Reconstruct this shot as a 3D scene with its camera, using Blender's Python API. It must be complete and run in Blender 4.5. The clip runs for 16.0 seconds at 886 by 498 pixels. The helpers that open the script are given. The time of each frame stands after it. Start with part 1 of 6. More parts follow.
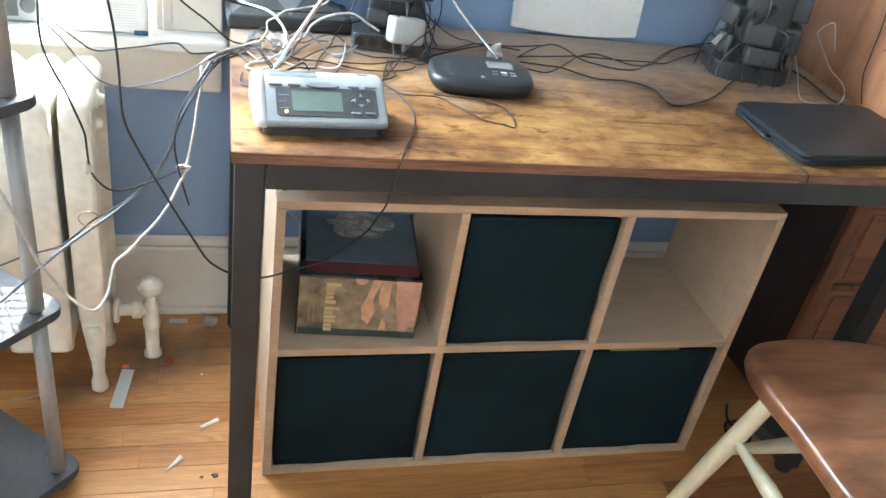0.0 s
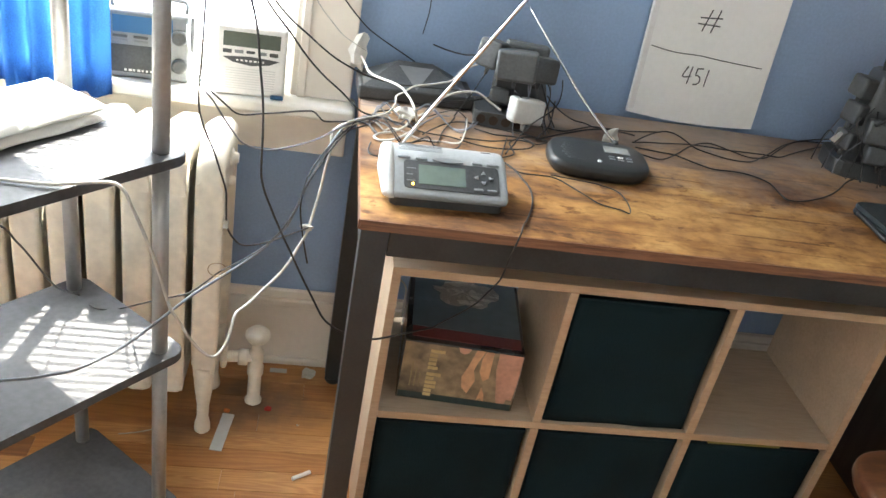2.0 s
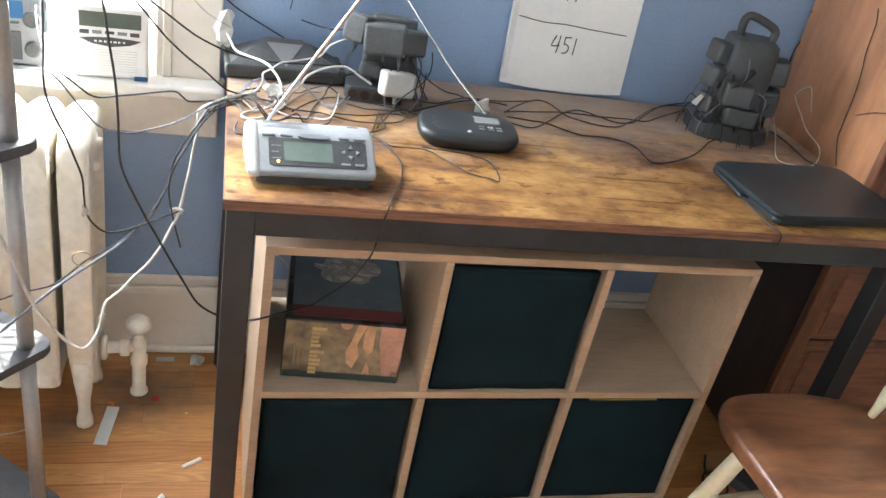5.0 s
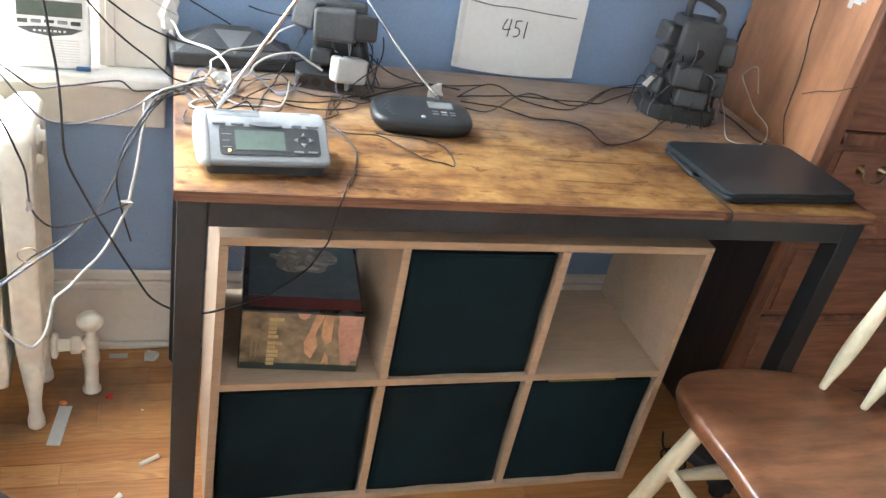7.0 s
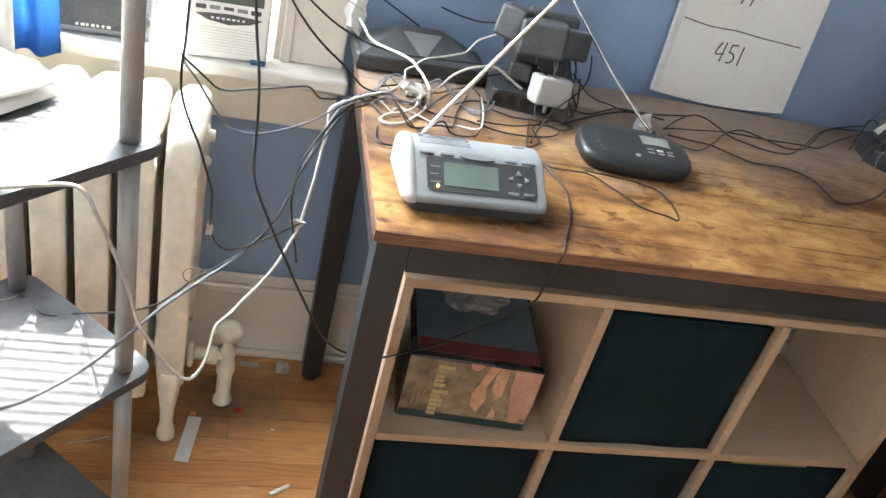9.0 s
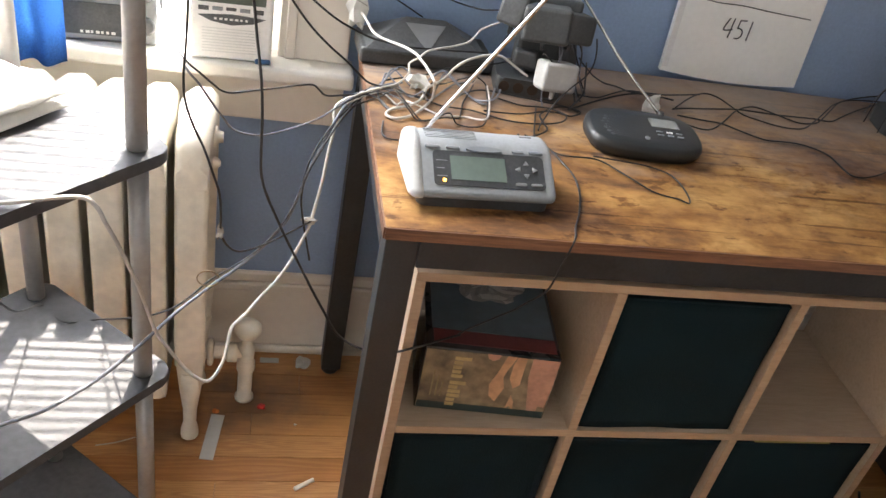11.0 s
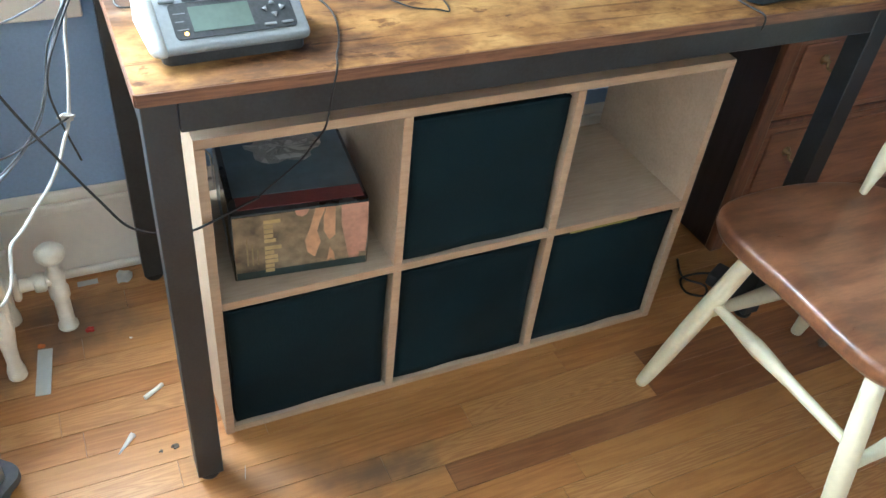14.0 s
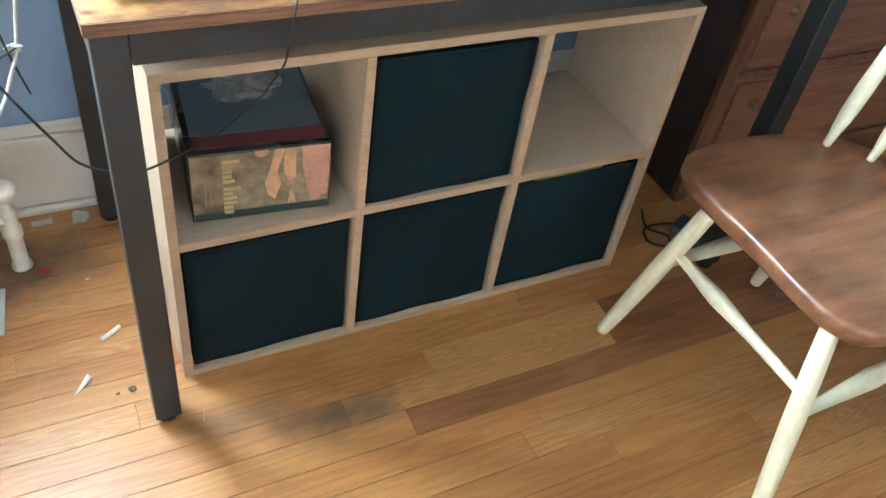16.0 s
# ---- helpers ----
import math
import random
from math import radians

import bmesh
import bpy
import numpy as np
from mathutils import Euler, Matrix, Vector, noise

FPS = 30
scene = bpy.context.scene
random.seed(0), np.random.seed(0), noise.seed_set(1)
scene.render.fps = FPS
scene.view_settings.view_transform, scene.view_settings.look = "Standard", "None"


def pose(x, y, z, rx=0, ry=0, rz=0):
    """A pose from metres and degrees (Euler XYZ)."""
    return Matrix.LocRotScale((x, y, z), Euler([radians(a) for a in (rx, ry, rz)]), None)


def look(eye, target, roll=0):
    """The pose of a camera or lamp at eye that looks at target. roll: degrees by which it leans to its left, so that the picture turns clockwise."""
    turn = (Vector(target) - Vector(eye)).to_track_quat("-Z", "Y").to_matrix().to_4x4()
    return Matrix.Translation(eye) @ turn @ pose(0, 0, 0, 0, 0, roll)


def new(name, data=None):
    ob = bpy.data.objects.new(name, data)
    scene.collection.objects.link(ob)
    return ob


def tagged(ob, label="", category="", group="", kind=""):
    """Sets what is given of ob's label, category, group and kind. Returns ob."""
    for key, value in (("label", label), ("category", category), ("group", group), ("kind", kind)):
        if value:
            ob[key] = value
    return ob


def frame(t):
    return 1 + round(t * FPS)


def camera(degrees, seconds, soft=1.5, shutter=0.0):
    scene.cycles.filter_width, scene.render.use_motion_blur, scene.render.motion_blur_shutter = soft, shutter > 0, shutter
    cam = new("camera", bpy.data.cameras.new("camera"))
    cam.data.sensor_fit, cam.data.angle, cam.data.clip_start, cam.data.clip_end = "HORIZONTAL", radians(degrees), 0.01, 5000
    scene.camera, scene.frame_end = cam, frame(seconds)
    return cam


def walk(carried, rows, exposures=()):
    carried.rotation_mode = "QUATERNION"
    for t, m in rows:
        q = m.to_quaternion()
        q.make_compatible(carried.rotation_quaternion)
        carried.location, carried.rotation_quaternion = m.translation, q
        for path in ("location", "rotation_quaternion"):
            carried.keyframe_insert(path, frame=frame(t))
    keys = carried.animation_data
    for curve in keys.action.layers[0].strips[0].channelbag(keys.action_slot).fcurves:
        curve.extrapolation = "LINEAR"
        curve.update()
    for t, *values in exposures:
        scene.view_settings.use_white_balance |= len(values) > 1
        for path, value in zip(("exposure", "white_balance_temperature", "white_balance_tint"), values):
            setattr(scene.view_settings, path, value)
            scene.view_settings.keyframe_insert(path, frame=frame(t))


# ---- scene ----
cam = camera(56.1, 16.0)
PATH = [
    (0, (-0.083, -1.117, 1.271), (0.435, 0.491, 0.201), 10.4),
    (0.5, (-0.101, -1.124, 1.271), (0.404, 0.5, 0.219), 10.4),
    (1, (-0.095, -1.124, 1.271), (0.374, 0.526, 0.243), 10.7),
    (1.5, (-0.11, -1.119, 1.278), (0.311, 0.552, 0.264), 11.4),
    (2, (-0.137, -1.127, 1.295), (0.183, 0.59, 0.32), 11.3),
    (2.5, (-0.14, -1.128, 1.298), (0.173, 0.594, 0.33), 12.0),
    (3, (-0.095, -1.138, 1.276), (0.307, 0.56, 0.298), 12.3),
    (3.5, (-0.083, -1.146, 1.27), (0.379, 0.528, 0.277), 12.4),
    (5.8, (-0.08, -1.144, 1.317), (0.495, 0.505, 0.342), 11.0),
    (6, (-0.075, -1.155, 1.308), (0.513, 0.493, 0.339), 10.7),
    (6.5, (-0.089, -1.154, 1.3), (0.531, 0.475, 0.318), 11.3),
    (7, (-0.083, -1.14, 1.298), (0.556, 0.476, 0.308), 12.2),
    (7.5, (-0.081, -1.098, 1.303), (0.528, 0.518, 0.293), 13.0),
    (8, (-0.121, -1.013, 1.307), (0.449, 0.609, 0.284), 13.8),
    (8.5, (-0.174, -0.953, 1.28), (0.346, 0.673, 0.237), 14.7),
    (9, (-0.219, -0.902, 1.254), (0.249, 0.728, 0.192), 15.4),
    (9.2, (-0.219, -0.897, 1.252), (0.215, 0.734, 0.18), 15.3),
    (11.3, (-0.202, -0.896, 1.272), (0.247, 0.705, 0.16), 11.6),
    (11.5, (-0.185, -0.915, 1.274), (0.333, 0.658, 0.153), 10.9),
    (12, (-0.161, -0.936, 1.269), (0.441, 0.597, 0.134), 6.4),
    (12.5, (-0.126, -0.928, 1.263), (0.514, 0.562, 0.093), 3.9),
    (13, (-0.145, -0.935, 1.245), (0.533, 0.502, 0.029), 4.5),
    (13.5, (-0.134, -0.944, 1.236), (0.581, 0.444, -0.013), 5.7),
    (14, (-0.134, -0.945, 1.225), (0.609, 0.401, -0.053), 6.9),
    (14.5, (-0.135, -0.943, 1.22), (0.625, 0.369, -0.083), 7.7),
    (15, (-0.127, -0.941, 1.219), (0.649, 0.336, -0.109), 8.8),
    (15.5, (-0.119, -0.943, 1.215), (0.664, 0.311, -0.131), 9.6),
    (16, (-0.122, -0.944, 1.212), (0.665, 0.293, -0.149), 10.2),
]
walk(cam, [(t, look(eye, target, roll)) for t, eye, target, roll in PATH], [(0, 3.5, 5850, 3), (1.5, 3.38, 6250, 5), (2.5, 2.72, 6900, 11), (3, 2.85, 7100, 15), (3.5, 3.28, 6350, 10), (6, 3.3, 6350, 10), (7, 3.4, 6250, 9), (8, 3.36, 6250, 6), (9, 3.06, 6400, 8), (11.3, 2.67, 6850, 14), (12.5, 3.38, 6120, 6), (13.5, 3.41, 5600, 1), (16, 3.62, 5600, -2)])
SKY, SUN, WINDOW, SLAT, TILT = 0.10, 5.0, 24.0, 43, 0.10

# ---- world and light ----
world = bpy.data.worlds.new("world")
scene.world = world
world.use_nodes = True
wn = world.node_tree.nodes
sky = wn.new("ShaderNodeTexSky")
sky.sky_type, sky.sun_disc = "NISHITA", False
SUN_TO = Vector((0.12, 1.0, 1.42)).normalized()
sky.sun_elevation = math.asin(SUN_TO.z)
sky.sun_rotation = math.atan2(SUN_TO.x, SUN_TO.y)
world.node_tree.links.new(sky.outputs[0], wn["Background"].inputs["Color"])
wn["Background"].inputs["Strength"].default_value = SKY

sun = new("sun", bpy.data.lights.new("sun", "SUN"))
sun.data.energy, sun.data.angle, sun.data.color = SUN, radians(0.53), (1.0, 0.95, 0.86)
sun.matrix_world = look((0, 0, 0), -SUN_TO)

# daylight thrown in, and slightly up, between the slats of the blind
for k, share in enumerate((0.45, 0.85, 1.25, 1.45)):
    window_light = new("window_light", bpy.data.lights.new("window_light", "AREA"))
    window_light.data.shape, window_light.data.size, window_light.data.size_y = "RECTANGLE", 0.88, 0.30
    window_light.data.energy, window_light.data.color = WINDOW * share / 4, (0.93, 0.97, 1.0)
    window_light.matrix_world = look((-0.68, 0.536, 0.88 + 0.303 * k), (-0.68, -1.0, 0.88 + 0.303 * k + TILT))

# ---- materials ----


def shade(name, base, rough=0.5, metal=0.0, vary=0.25, scale=8.0, fine=120.0, bump=0.05, stretch=(1, 1, 1), second=None, coat=0.0, spec=0.5, trans=0.0, sheen=0.0, spread=0.5, contrast=0.5):
    """A surface with broad and fine variation of its colour, its gloss and its relief."""
    m = bpy.data.materials.new(name)
    m.use_nodes = True
    nt = m.node_tree
    n, ln = nt.nodes, nt.links
    bsdf = n["Principled BSDF"]
    co = n.new("ShaderNodeTexCoord")
    info = n.new("ShaderNodeObjectInfo")
    shift = n.new("ShaderNodeVectorMath")
    shift.operation = "SCALE"
    shift.inputs[0].default_value = (13.0, 7.0, 5.0)
    ln.new(info.outputs["Random"], shift.inputs["Scale"])
    mp = n.new("ShaderNodeMapping")
    mp.inputs["Scale"].default_value = stretch
    ln.new(co.outputs["Object"], mp.inputs["Vector"])
    ln.new(shift.outputs[0], mp.inputs["Location"])
    big, small = n.new("ShaderNodeTexNoise"), n.new("ShaderNodeTexNoise")
    big.inputs["Scale"].default_value, big.inputs["Detail"].default_value = scale, 6.0
    small.inputs["Scale"].default_value, small.inputs["Detail"].default_value = fine, 4.0
    ln.new(mp.outputs[0], big.inputs["Vector"])
    ln.new(mp.outputs[0], small.inputs["Vector"])
    add = n.new("ShaderNodeMath")
    add.operation = "MULTIPLY_ADD"
    add.inputs[1].default_value = contrast
    ln.new(small.outputs["Fac"], add.inputs[0])
    ln.new(big.outputs["Fac"], add.inputs[2])
    ramp = n.new("ShaderNodeValToRGB")
    dark = tuple(c * (1 - vary) for c in base) if second is None else second
    light = tuple(min(1.0, c * (1 + vary * 0.6)) for c in base)
    mid = 0.5 + contrast * 0.5
    ramp.color_ramp.elements[0].position, ramp.color_ramp.elements[0].color = mid - 0.3 * spread * 2 * 0.6, (*dark, 1)
    ramp.color_ramp.elements[1].position, ramp.color_ramp.elements[1].color = mid + 0.3 * spread * 2 * 0.6, (*light, 1)
    ln.new(add.outputs[0], ramp.inputs["Fac"])
    ln.new(ramp.outputs["Color"], bsdf.inputs["Base Color"])
    gloss = n.new("ShaderNodeMapRange")
    gloss.inputs["To Min"].default_value, gloss.inputs["To Max"].default_value = max(0.03, rough - 0.12), min(1.0, rough + 0.12)
    ln.new(big.outputs["Fac"], gloss.inputs["Value"])
    ln.new(gloss.outputs[0], bsdf.inputs["Roughness"])
    bsdf.inputs["Metallic"].default_value = metal
    bsdf.inputs["Specular IOR Level"].default_value = spec
    bsdf.inputs["Coat Weight"].default_value = coat
    bsdf.inputs["Coat Roughness"].default_value = 0.12
    bsdf.inputs["Transmission Weight"].default_value = trans
    bsdf.inputs["Sheen Weight"].default_value = sheen
    if bump:
        b = n.new("ShaderNodeBump")
        b.inputs["Strength"].default_value, b.inputs["Distance"].default_value = min(1.0, bump * 4), 0.002
        ln.new(small.outputs["Fac"], b.inputs["Height"])
        ln.new(b.outputs[0], bsdf.inputs["Normal"])
    return m


def wood(name, light, dark, grain=9.0, along=(1.0, 14.0, 14.0), rough=0.32, vary=0.35, coat=0.3, knots=0.0, rings=0.55, relief=0.25, patch=0.18, patch_scale=5.0, fine=9.0, figure=1.1, spots=()):
    """Boards with long grain, arched rings and a tone of their own for each piece; grain runs along the axis that is least stretched."""
    m = bpy.data.materials.new(name)
    m.use_nodes = True
    nt = m.node_tree
    n, ln = nt.nodes, nt.links
    bsdf = n["Principled BSDF"]
    co, info = n.new("ShaderNodeTexCoord"), n.new("ShaderNodeObjectInfo")
    shift = n.new("ShaderNodeVectorMath")
    shift.operation = "SCALE"
    shift.inputs[0].default_value = (31.0, 17.0, 9.0)
    ln.new(info.outputs["Random"], shift.inputs["Scale"])
    mp = n.new("ShaderNodeMapping")
    mp.inputs["Scale"].default_value = along
    ln.new(co.outputs["Object"], mp.inputs["Vector"])
    ln.new(shift.outputs[0], mp.inputs["Location"])
    warp = n.new("ShaderNodeTexNoise")
    warp.inputs["Scale"].default_value, warp.inputs["Detail"].default_value = figure, 3.0
    ln.new(mp.outputs[0], warp.inputs["Vector"])
    ringm = n.new("ShaderNodeMath")
    ringm.operation = "MULTIPLY"
    ringm.inputs[1].default_value = grain * 6.0
    ln.new(warp.outputs["Fac"], ringm.inputs[0])
    sine = n.new("ShaderNodeMath")
    sine.operation = "SINE"
    ln.new(ringm.outputs[0], sine.inputs[0])
    streak = n.new("ShaderNodeTexNoise")
    streak.inputs["Scale"].default_value, streak.inputs["Detail"].default_value = fine, 8.0
    streak.inputs["Roughness"].default_value = 0.7
    ln.new(mp.outputs[0], streak.inputs["Vector"])
    mix1 = n.new("ShaderNodeMath")
    mix1.operation = "MULTIPLY_ADD"
    mix1.inputs[1].default_value = 0.16 * rings
    ln.new(sine.outputs[0], mix1.inputs[0])
    ln.new(streak.outputs["Fac"], mix1.inputs[2])
    tone = n.new("ShaderNodeMath")
    tone.operation = "MULTIPLY_ADD"
    tone.inputs[1].default_value = vary
    ln.new(info.outputs["Random"], tone.inputs[0])
    ln.new(mix1.outputs[0], tone.inputs[2])
    ramp = n.new("ShaderNodeValToRGB")
    ramp.color_ramp.elements[0].position, ramp.color_ramp.elements[0].color = 0.34 + vary * 0.3, (*dark, 1)
    ramp.color_ramp.elements[1].position, ramp.color_ramp.elements[1].color = 0.66 + vary * 0.7, (*light, 1)
    ln.new(tone.outputs[0], ramp.inputs["Fac"])
    worn = n.new("ShaderNodeTexNoise")
    worn.inputs["Scale"].default_value, worn.inputs["Detail"].default_value, worn.inputs["Roughness"].default_value = patch_scale, 7.0, 0.62
    half = n.new("ShaderNodeMapping")
    half.inputs["Scale"].default_value = [max(0.6, a ** 0.35) for a in along]
    ln.new(co.outputs["Object"], half.inputs["Vector"])
    ln.new(shift.outputs[0], half.inputs["Location"])
    ln.new(half.outputs[0], worn.inputs["Vector"])
    fade = n.new("ShaderNodeMapRange")
    fade.inputs["From Min"].default_value, fade.inputs["From Max"].default_value = 0.3, 0.7
    fade.inputs["To Min"].default_value, fade.inputs["To Max"].default_value = 1 - patch, 1 + patch * 0.6
    ln.new(worn.outputs["Fac"], fade.inputs["Value"])
    stain = n.new("ShaderNodeVectorMath")
    stain.operation = "SCALE"
    ln.new(ramp.outputs["Color"], stain.inputs[0])
    ln.new(fade.outputs[0], stain.inputs["Scale"])
    colour = stain.outputs[0]
    if spots:
        where = n.new("ShaderNodeNewGeometry")
        smear = n.new("ShaderNodeTexNoise")
        smear.inputs["Scale"].default_value, smear.inputs["Detail"].default_value = 14.0, 6.0
        ln.new(where.outputs["Position"], smear.inputs["Vector"])
    for cx, cy, rx, ry, depth in spots:
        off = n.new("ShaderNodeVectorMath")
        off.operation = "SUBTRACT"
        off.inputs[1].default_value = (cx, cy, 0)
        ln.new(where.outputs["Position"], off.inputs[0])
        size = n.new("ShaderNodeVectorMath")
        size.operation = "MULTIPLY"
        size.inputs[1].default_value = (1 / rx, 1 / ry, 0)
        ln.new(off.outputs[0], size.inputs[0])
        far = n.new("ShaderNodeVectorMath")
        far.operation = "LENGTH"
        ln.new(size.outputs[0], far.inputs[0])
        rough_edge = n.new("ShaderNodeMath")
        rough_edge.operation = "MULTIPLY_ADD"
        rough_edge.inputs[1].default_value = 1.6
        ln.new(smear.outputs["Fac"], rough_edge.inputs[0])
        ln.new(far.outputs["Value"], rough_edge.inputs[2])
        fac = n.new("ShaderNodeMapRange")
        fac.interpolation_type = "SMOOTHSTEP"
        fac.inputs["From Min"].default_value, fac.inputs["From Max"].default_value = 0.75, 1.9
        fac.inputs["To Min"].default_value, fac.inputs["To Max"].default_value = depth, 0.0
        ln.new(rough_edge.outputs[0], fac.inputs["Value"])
        darkened = n.new("ShaderNodeMix")
        darkened.data_type = "RGBA"
        ln.new(fac.outputs[0], darkened.inputs[0])
        ln.new(colour, darkened.inputs[6])
        darkened.inputs[7].default_value = (0.105, 0.068, 0.045, 1)
        colour = darkened.outputs[2]
    ln.new(colour, bsdf.inputs["Base Color"])
    gl = n.new("ShaderNodeMapRange")
    gl.inputs["From Min"].default_value, gl.inputs["From Max"].default_value = 0.3, 0.7
    gl.inputs["To Min"].default_value, gl.inputs["To Max"].default_value = rough - 0.1, rough + 0.14
    ln.new(worn.outputs["Fac"], gl.inputs["Value"])
    ln.new(gl.outputs[0], bsdf.inputs["Roughness"])
    bsdf.inputs["Coat Weight"].default_value, bsdf.inputs["Coat Roughness"].default_value = coat, 0.28
    b = n.new("ShaderNodeBump")
    b.inputs["Strength"].default_value, b.inputs["Distance"].default_value = relief, 0.0008
    ln.new(mix1.outputs[0], b.inputs["Height"])
    ln.new(b.outputs[0], bsdf.inputs["Normal"])
    return m


def rustic(name):
    """Printed reclaimed-wood laminate: honey boards with dark smoky blotches, knots and cracks."""
    m = bpy.data.materials.new(name)
    m.use_nodes = True
    nt = m.node_tree
    n, ln = nt.nodes, nt.links
    bsdf = n["Principled BSDF"]
    co = n.new("ShaderNodeTexCoord")

    def noise_at(sx, sy, scale, detail, rough, off):
        mp = n.new("ShaderNodeMapping")
        mp.inputs["Scale"].default_value = (sx, sy, 4)
        mp.inputs["Location"].default_value = (off, off * 1.7, 0)
        ln.new(co.outputs["Object"], mp.inputs["Vector"])
        t = n.new("ShaderNodeTexNoise")
        t.inputs["Scale"].default_value, t.inputs["Detail"].default_value, t.inputs["Roughness"].default_value = scale, detail, rough
        t.inputs["Distortion"].default_value = 0.35
        ln.new(mp.outputs[0], t.inputs["Vector"])
        return t

    def ramped(src, stops):
        r = n.new("ShaderNodeValToRGB")
        while len(r.color_ramp.elements) < len(stops):
            r.color_ramp.elements.new(0.5)
        for el, (p, c) in zip(r.color_ramp.elements, stops):
            el.position, el.color = p, (*c, 1)
        ln.new(src.outputs["Fac"], r.inputs["Fac"])
        return r

    def blend(a, b, fac, mode="MULTIPLY"):
        x = n.new("ShaderNodeMix")
        x.data_type, x.blend_type = "RGBA", mode
        x.inputs[0].default_value = fac
        ln.new(a.outputs[0] if a.type != "MIX" else a.outputs[2], x.inputs[6])
        ln.new(b.outputs[0] if b.type != "MIX" else b.outputs[2], x.inputs[7])
        return x

    blotch = ramped(noise_at(2.6, 4.6, 2.5, 9, 0.62, 3.1), [(0.33, (0.105, 0.053, 0.029)), (0.43, (0.195, 0.097, 0.038)), (0.52, (0.292, 0.152, 0.052)), (0.66, (0.395, 0.232, 0.084))])
    smoke = ramped(noise_at(5.0, 8.5, 1.5, 7, 0.60, 11.3), [(0.0, (1, 1, 1)), (0.49, (1, 1, 1)), (0.60, (0.58, 0.49, 0.45)), (1.0, (0.36, 0.28, 0.25))])
    grain = ramped(noise_at(2.2, 40.0, 3.0, 8, 0.7, 8.4), [(0.34, (0.70, 0.64, 0.60)), (0.50, (1.0, 1.0, 1.0)), (1.0, (1.10, 1.07, 1.0))])
    knots = ramped(noise_at(10.0, 18.0, 1.9, 5, 0.62, 5.7), [(0.0, (1, 1, 1)), (0.590, (1, 1, 1)), (0.645, (0.45, 0.36, 0.32)), (0.72, (0.24, 0.17, 0.14))])
    cracks = ramped(noise_at(1.0, 58.0, 1.3, 5, 0.5, 1.9), [(0.0, (1, 1, 1)), (0.645, (1, 1, 1)), (0.66, (0.36, 0.28, 0.24)), (1.0, (0.3, 0.2, 0.15))])
    mottle = ramped(noise_at(13.0, 21.0, 2.0, 7, 0.68, 2.3), [(0.36, (0.58, 0.50, 0.45)), (0.52, (1.0, 1.0, 1.0)), (0.70, (1.14, 1.12, 1.06))])
    out = blend(blend(blend(blend(blend(blotch, smoke, 0.8), mottle, 0.7), grain, 0.45), knots, 0.9), cracks, 0.75)
    # grey glancing sheen painted into the colour, strongest along the wall
    split = n.new("ShaderNodeSeparateXYZ")
    ln.new(co.outputs["Object"], split.inputs[0])
    sheen_edge = n.new("ShaderNodeMath")
    sheen_edge.operation = "MULTIPLY_ADD"
    sheen_edge.inputs[1].default_value = 0.62
    ln.new(noise_at(4.0, 6.0, 2.0, 7, 0.66, 7.7).outputs["Fac"], sheen_edge.inputs[0])
    ln.new(split.outputs["Y"], sheen_edge.inputs[2])
    thick = n.new("ShaderNodeMapRange")
    thick.inputs["From Min"].default_value, thick.inputs["From Max"].default_value = 0.52, 0.90
    thick.inputs["To Min"].default_value, thick.inputs["To Max"].default_value = 0.0, 0.72
    ln.new(sheen_edge.outputs[0], thick.inputs["Value"])
    back_sheen = n.new("ShaderNodeMix")
    back_sheen.data_type = "RGBA"
    ln.new(thick.outputs[0], back_sheen.inputs[0])
    ln.new(out.outputs[2], back_sheen.inputs[6])
    back_sheen.inputs[7].default_value = (0.350, 0.300, 0.265, 1)
    ln.new(back_sheen.outputs[2], bsdf.inputs["Base Color"])
    bsdf.inputs["Roughness"].default_value = 0.52
    bsdf.inputs["Specular IOR Level"].default_value = 0.18
    b = n.new("ShaderNodeBump")
    b.inputs["Strength"].default_value, b.inputs["Distance"].default_value = 0.15, 0.0008
    ln.new(grain.outputs[0], b.inputs["Height"])
    ln.new(b.outputs[0], bsdf.inputs["Normal"])
    return m


def glow(name, color, strength):
    m = bpy.data.materials.new(name)
    m.use_nodes = True
    b = m.node_tree.nodes["Principled BSDF"]
    b.inputs["Base Color"].default_value = (*color, 1)
    b.inputs["Emission Color"].default_value, b.inputs["Emission Strength"].default_value = (*color, 1), strength
    return m


blue_paint = shade("blue_paint", (0.285, 0.395, 0.575), 0.62, vary=0.12, scale=3, fine=160, bump=0.03)
white_paint = shade("white_paint", (0.80, 0.77, 0.70), 0.42, vary=0.10, scale=6, fine=70, bump=0.04)
aged_paint = shade("aged_paint", (0.80, 0.74, 0.65), 0.48, vary=0.10, scale=5, fine=60, bump=0.05, contrast=0.25)
# tones of the unseen ceiling and walls, chosen to steer bounce light
ceiling_bounce = shade("ceiling_bounce", (0.28, 0.28, 0.275), 0.8, vary=0.05, scale=2, fine=90)
south_bounce = shade("south_bounce", (0.62, 0.62, 0.60), 0.7, vary=0.06, scale=2, fine=90)
east_bounce = shade("east_bounce", (0.11, 0.14, 0.19), 0.7, vary=0.10, scale=2, fine=90)
west_bounce = shade("west_bounce", (0.62, 0.62, 0.61), 0.7, vary=0.06, scale=2, fine=90)
radiator_paint = shade("radiator_paint", (0.82, 0.76, 0.64), 0.38, vary=0.16, scale=11, fine=55, bump=0.14)
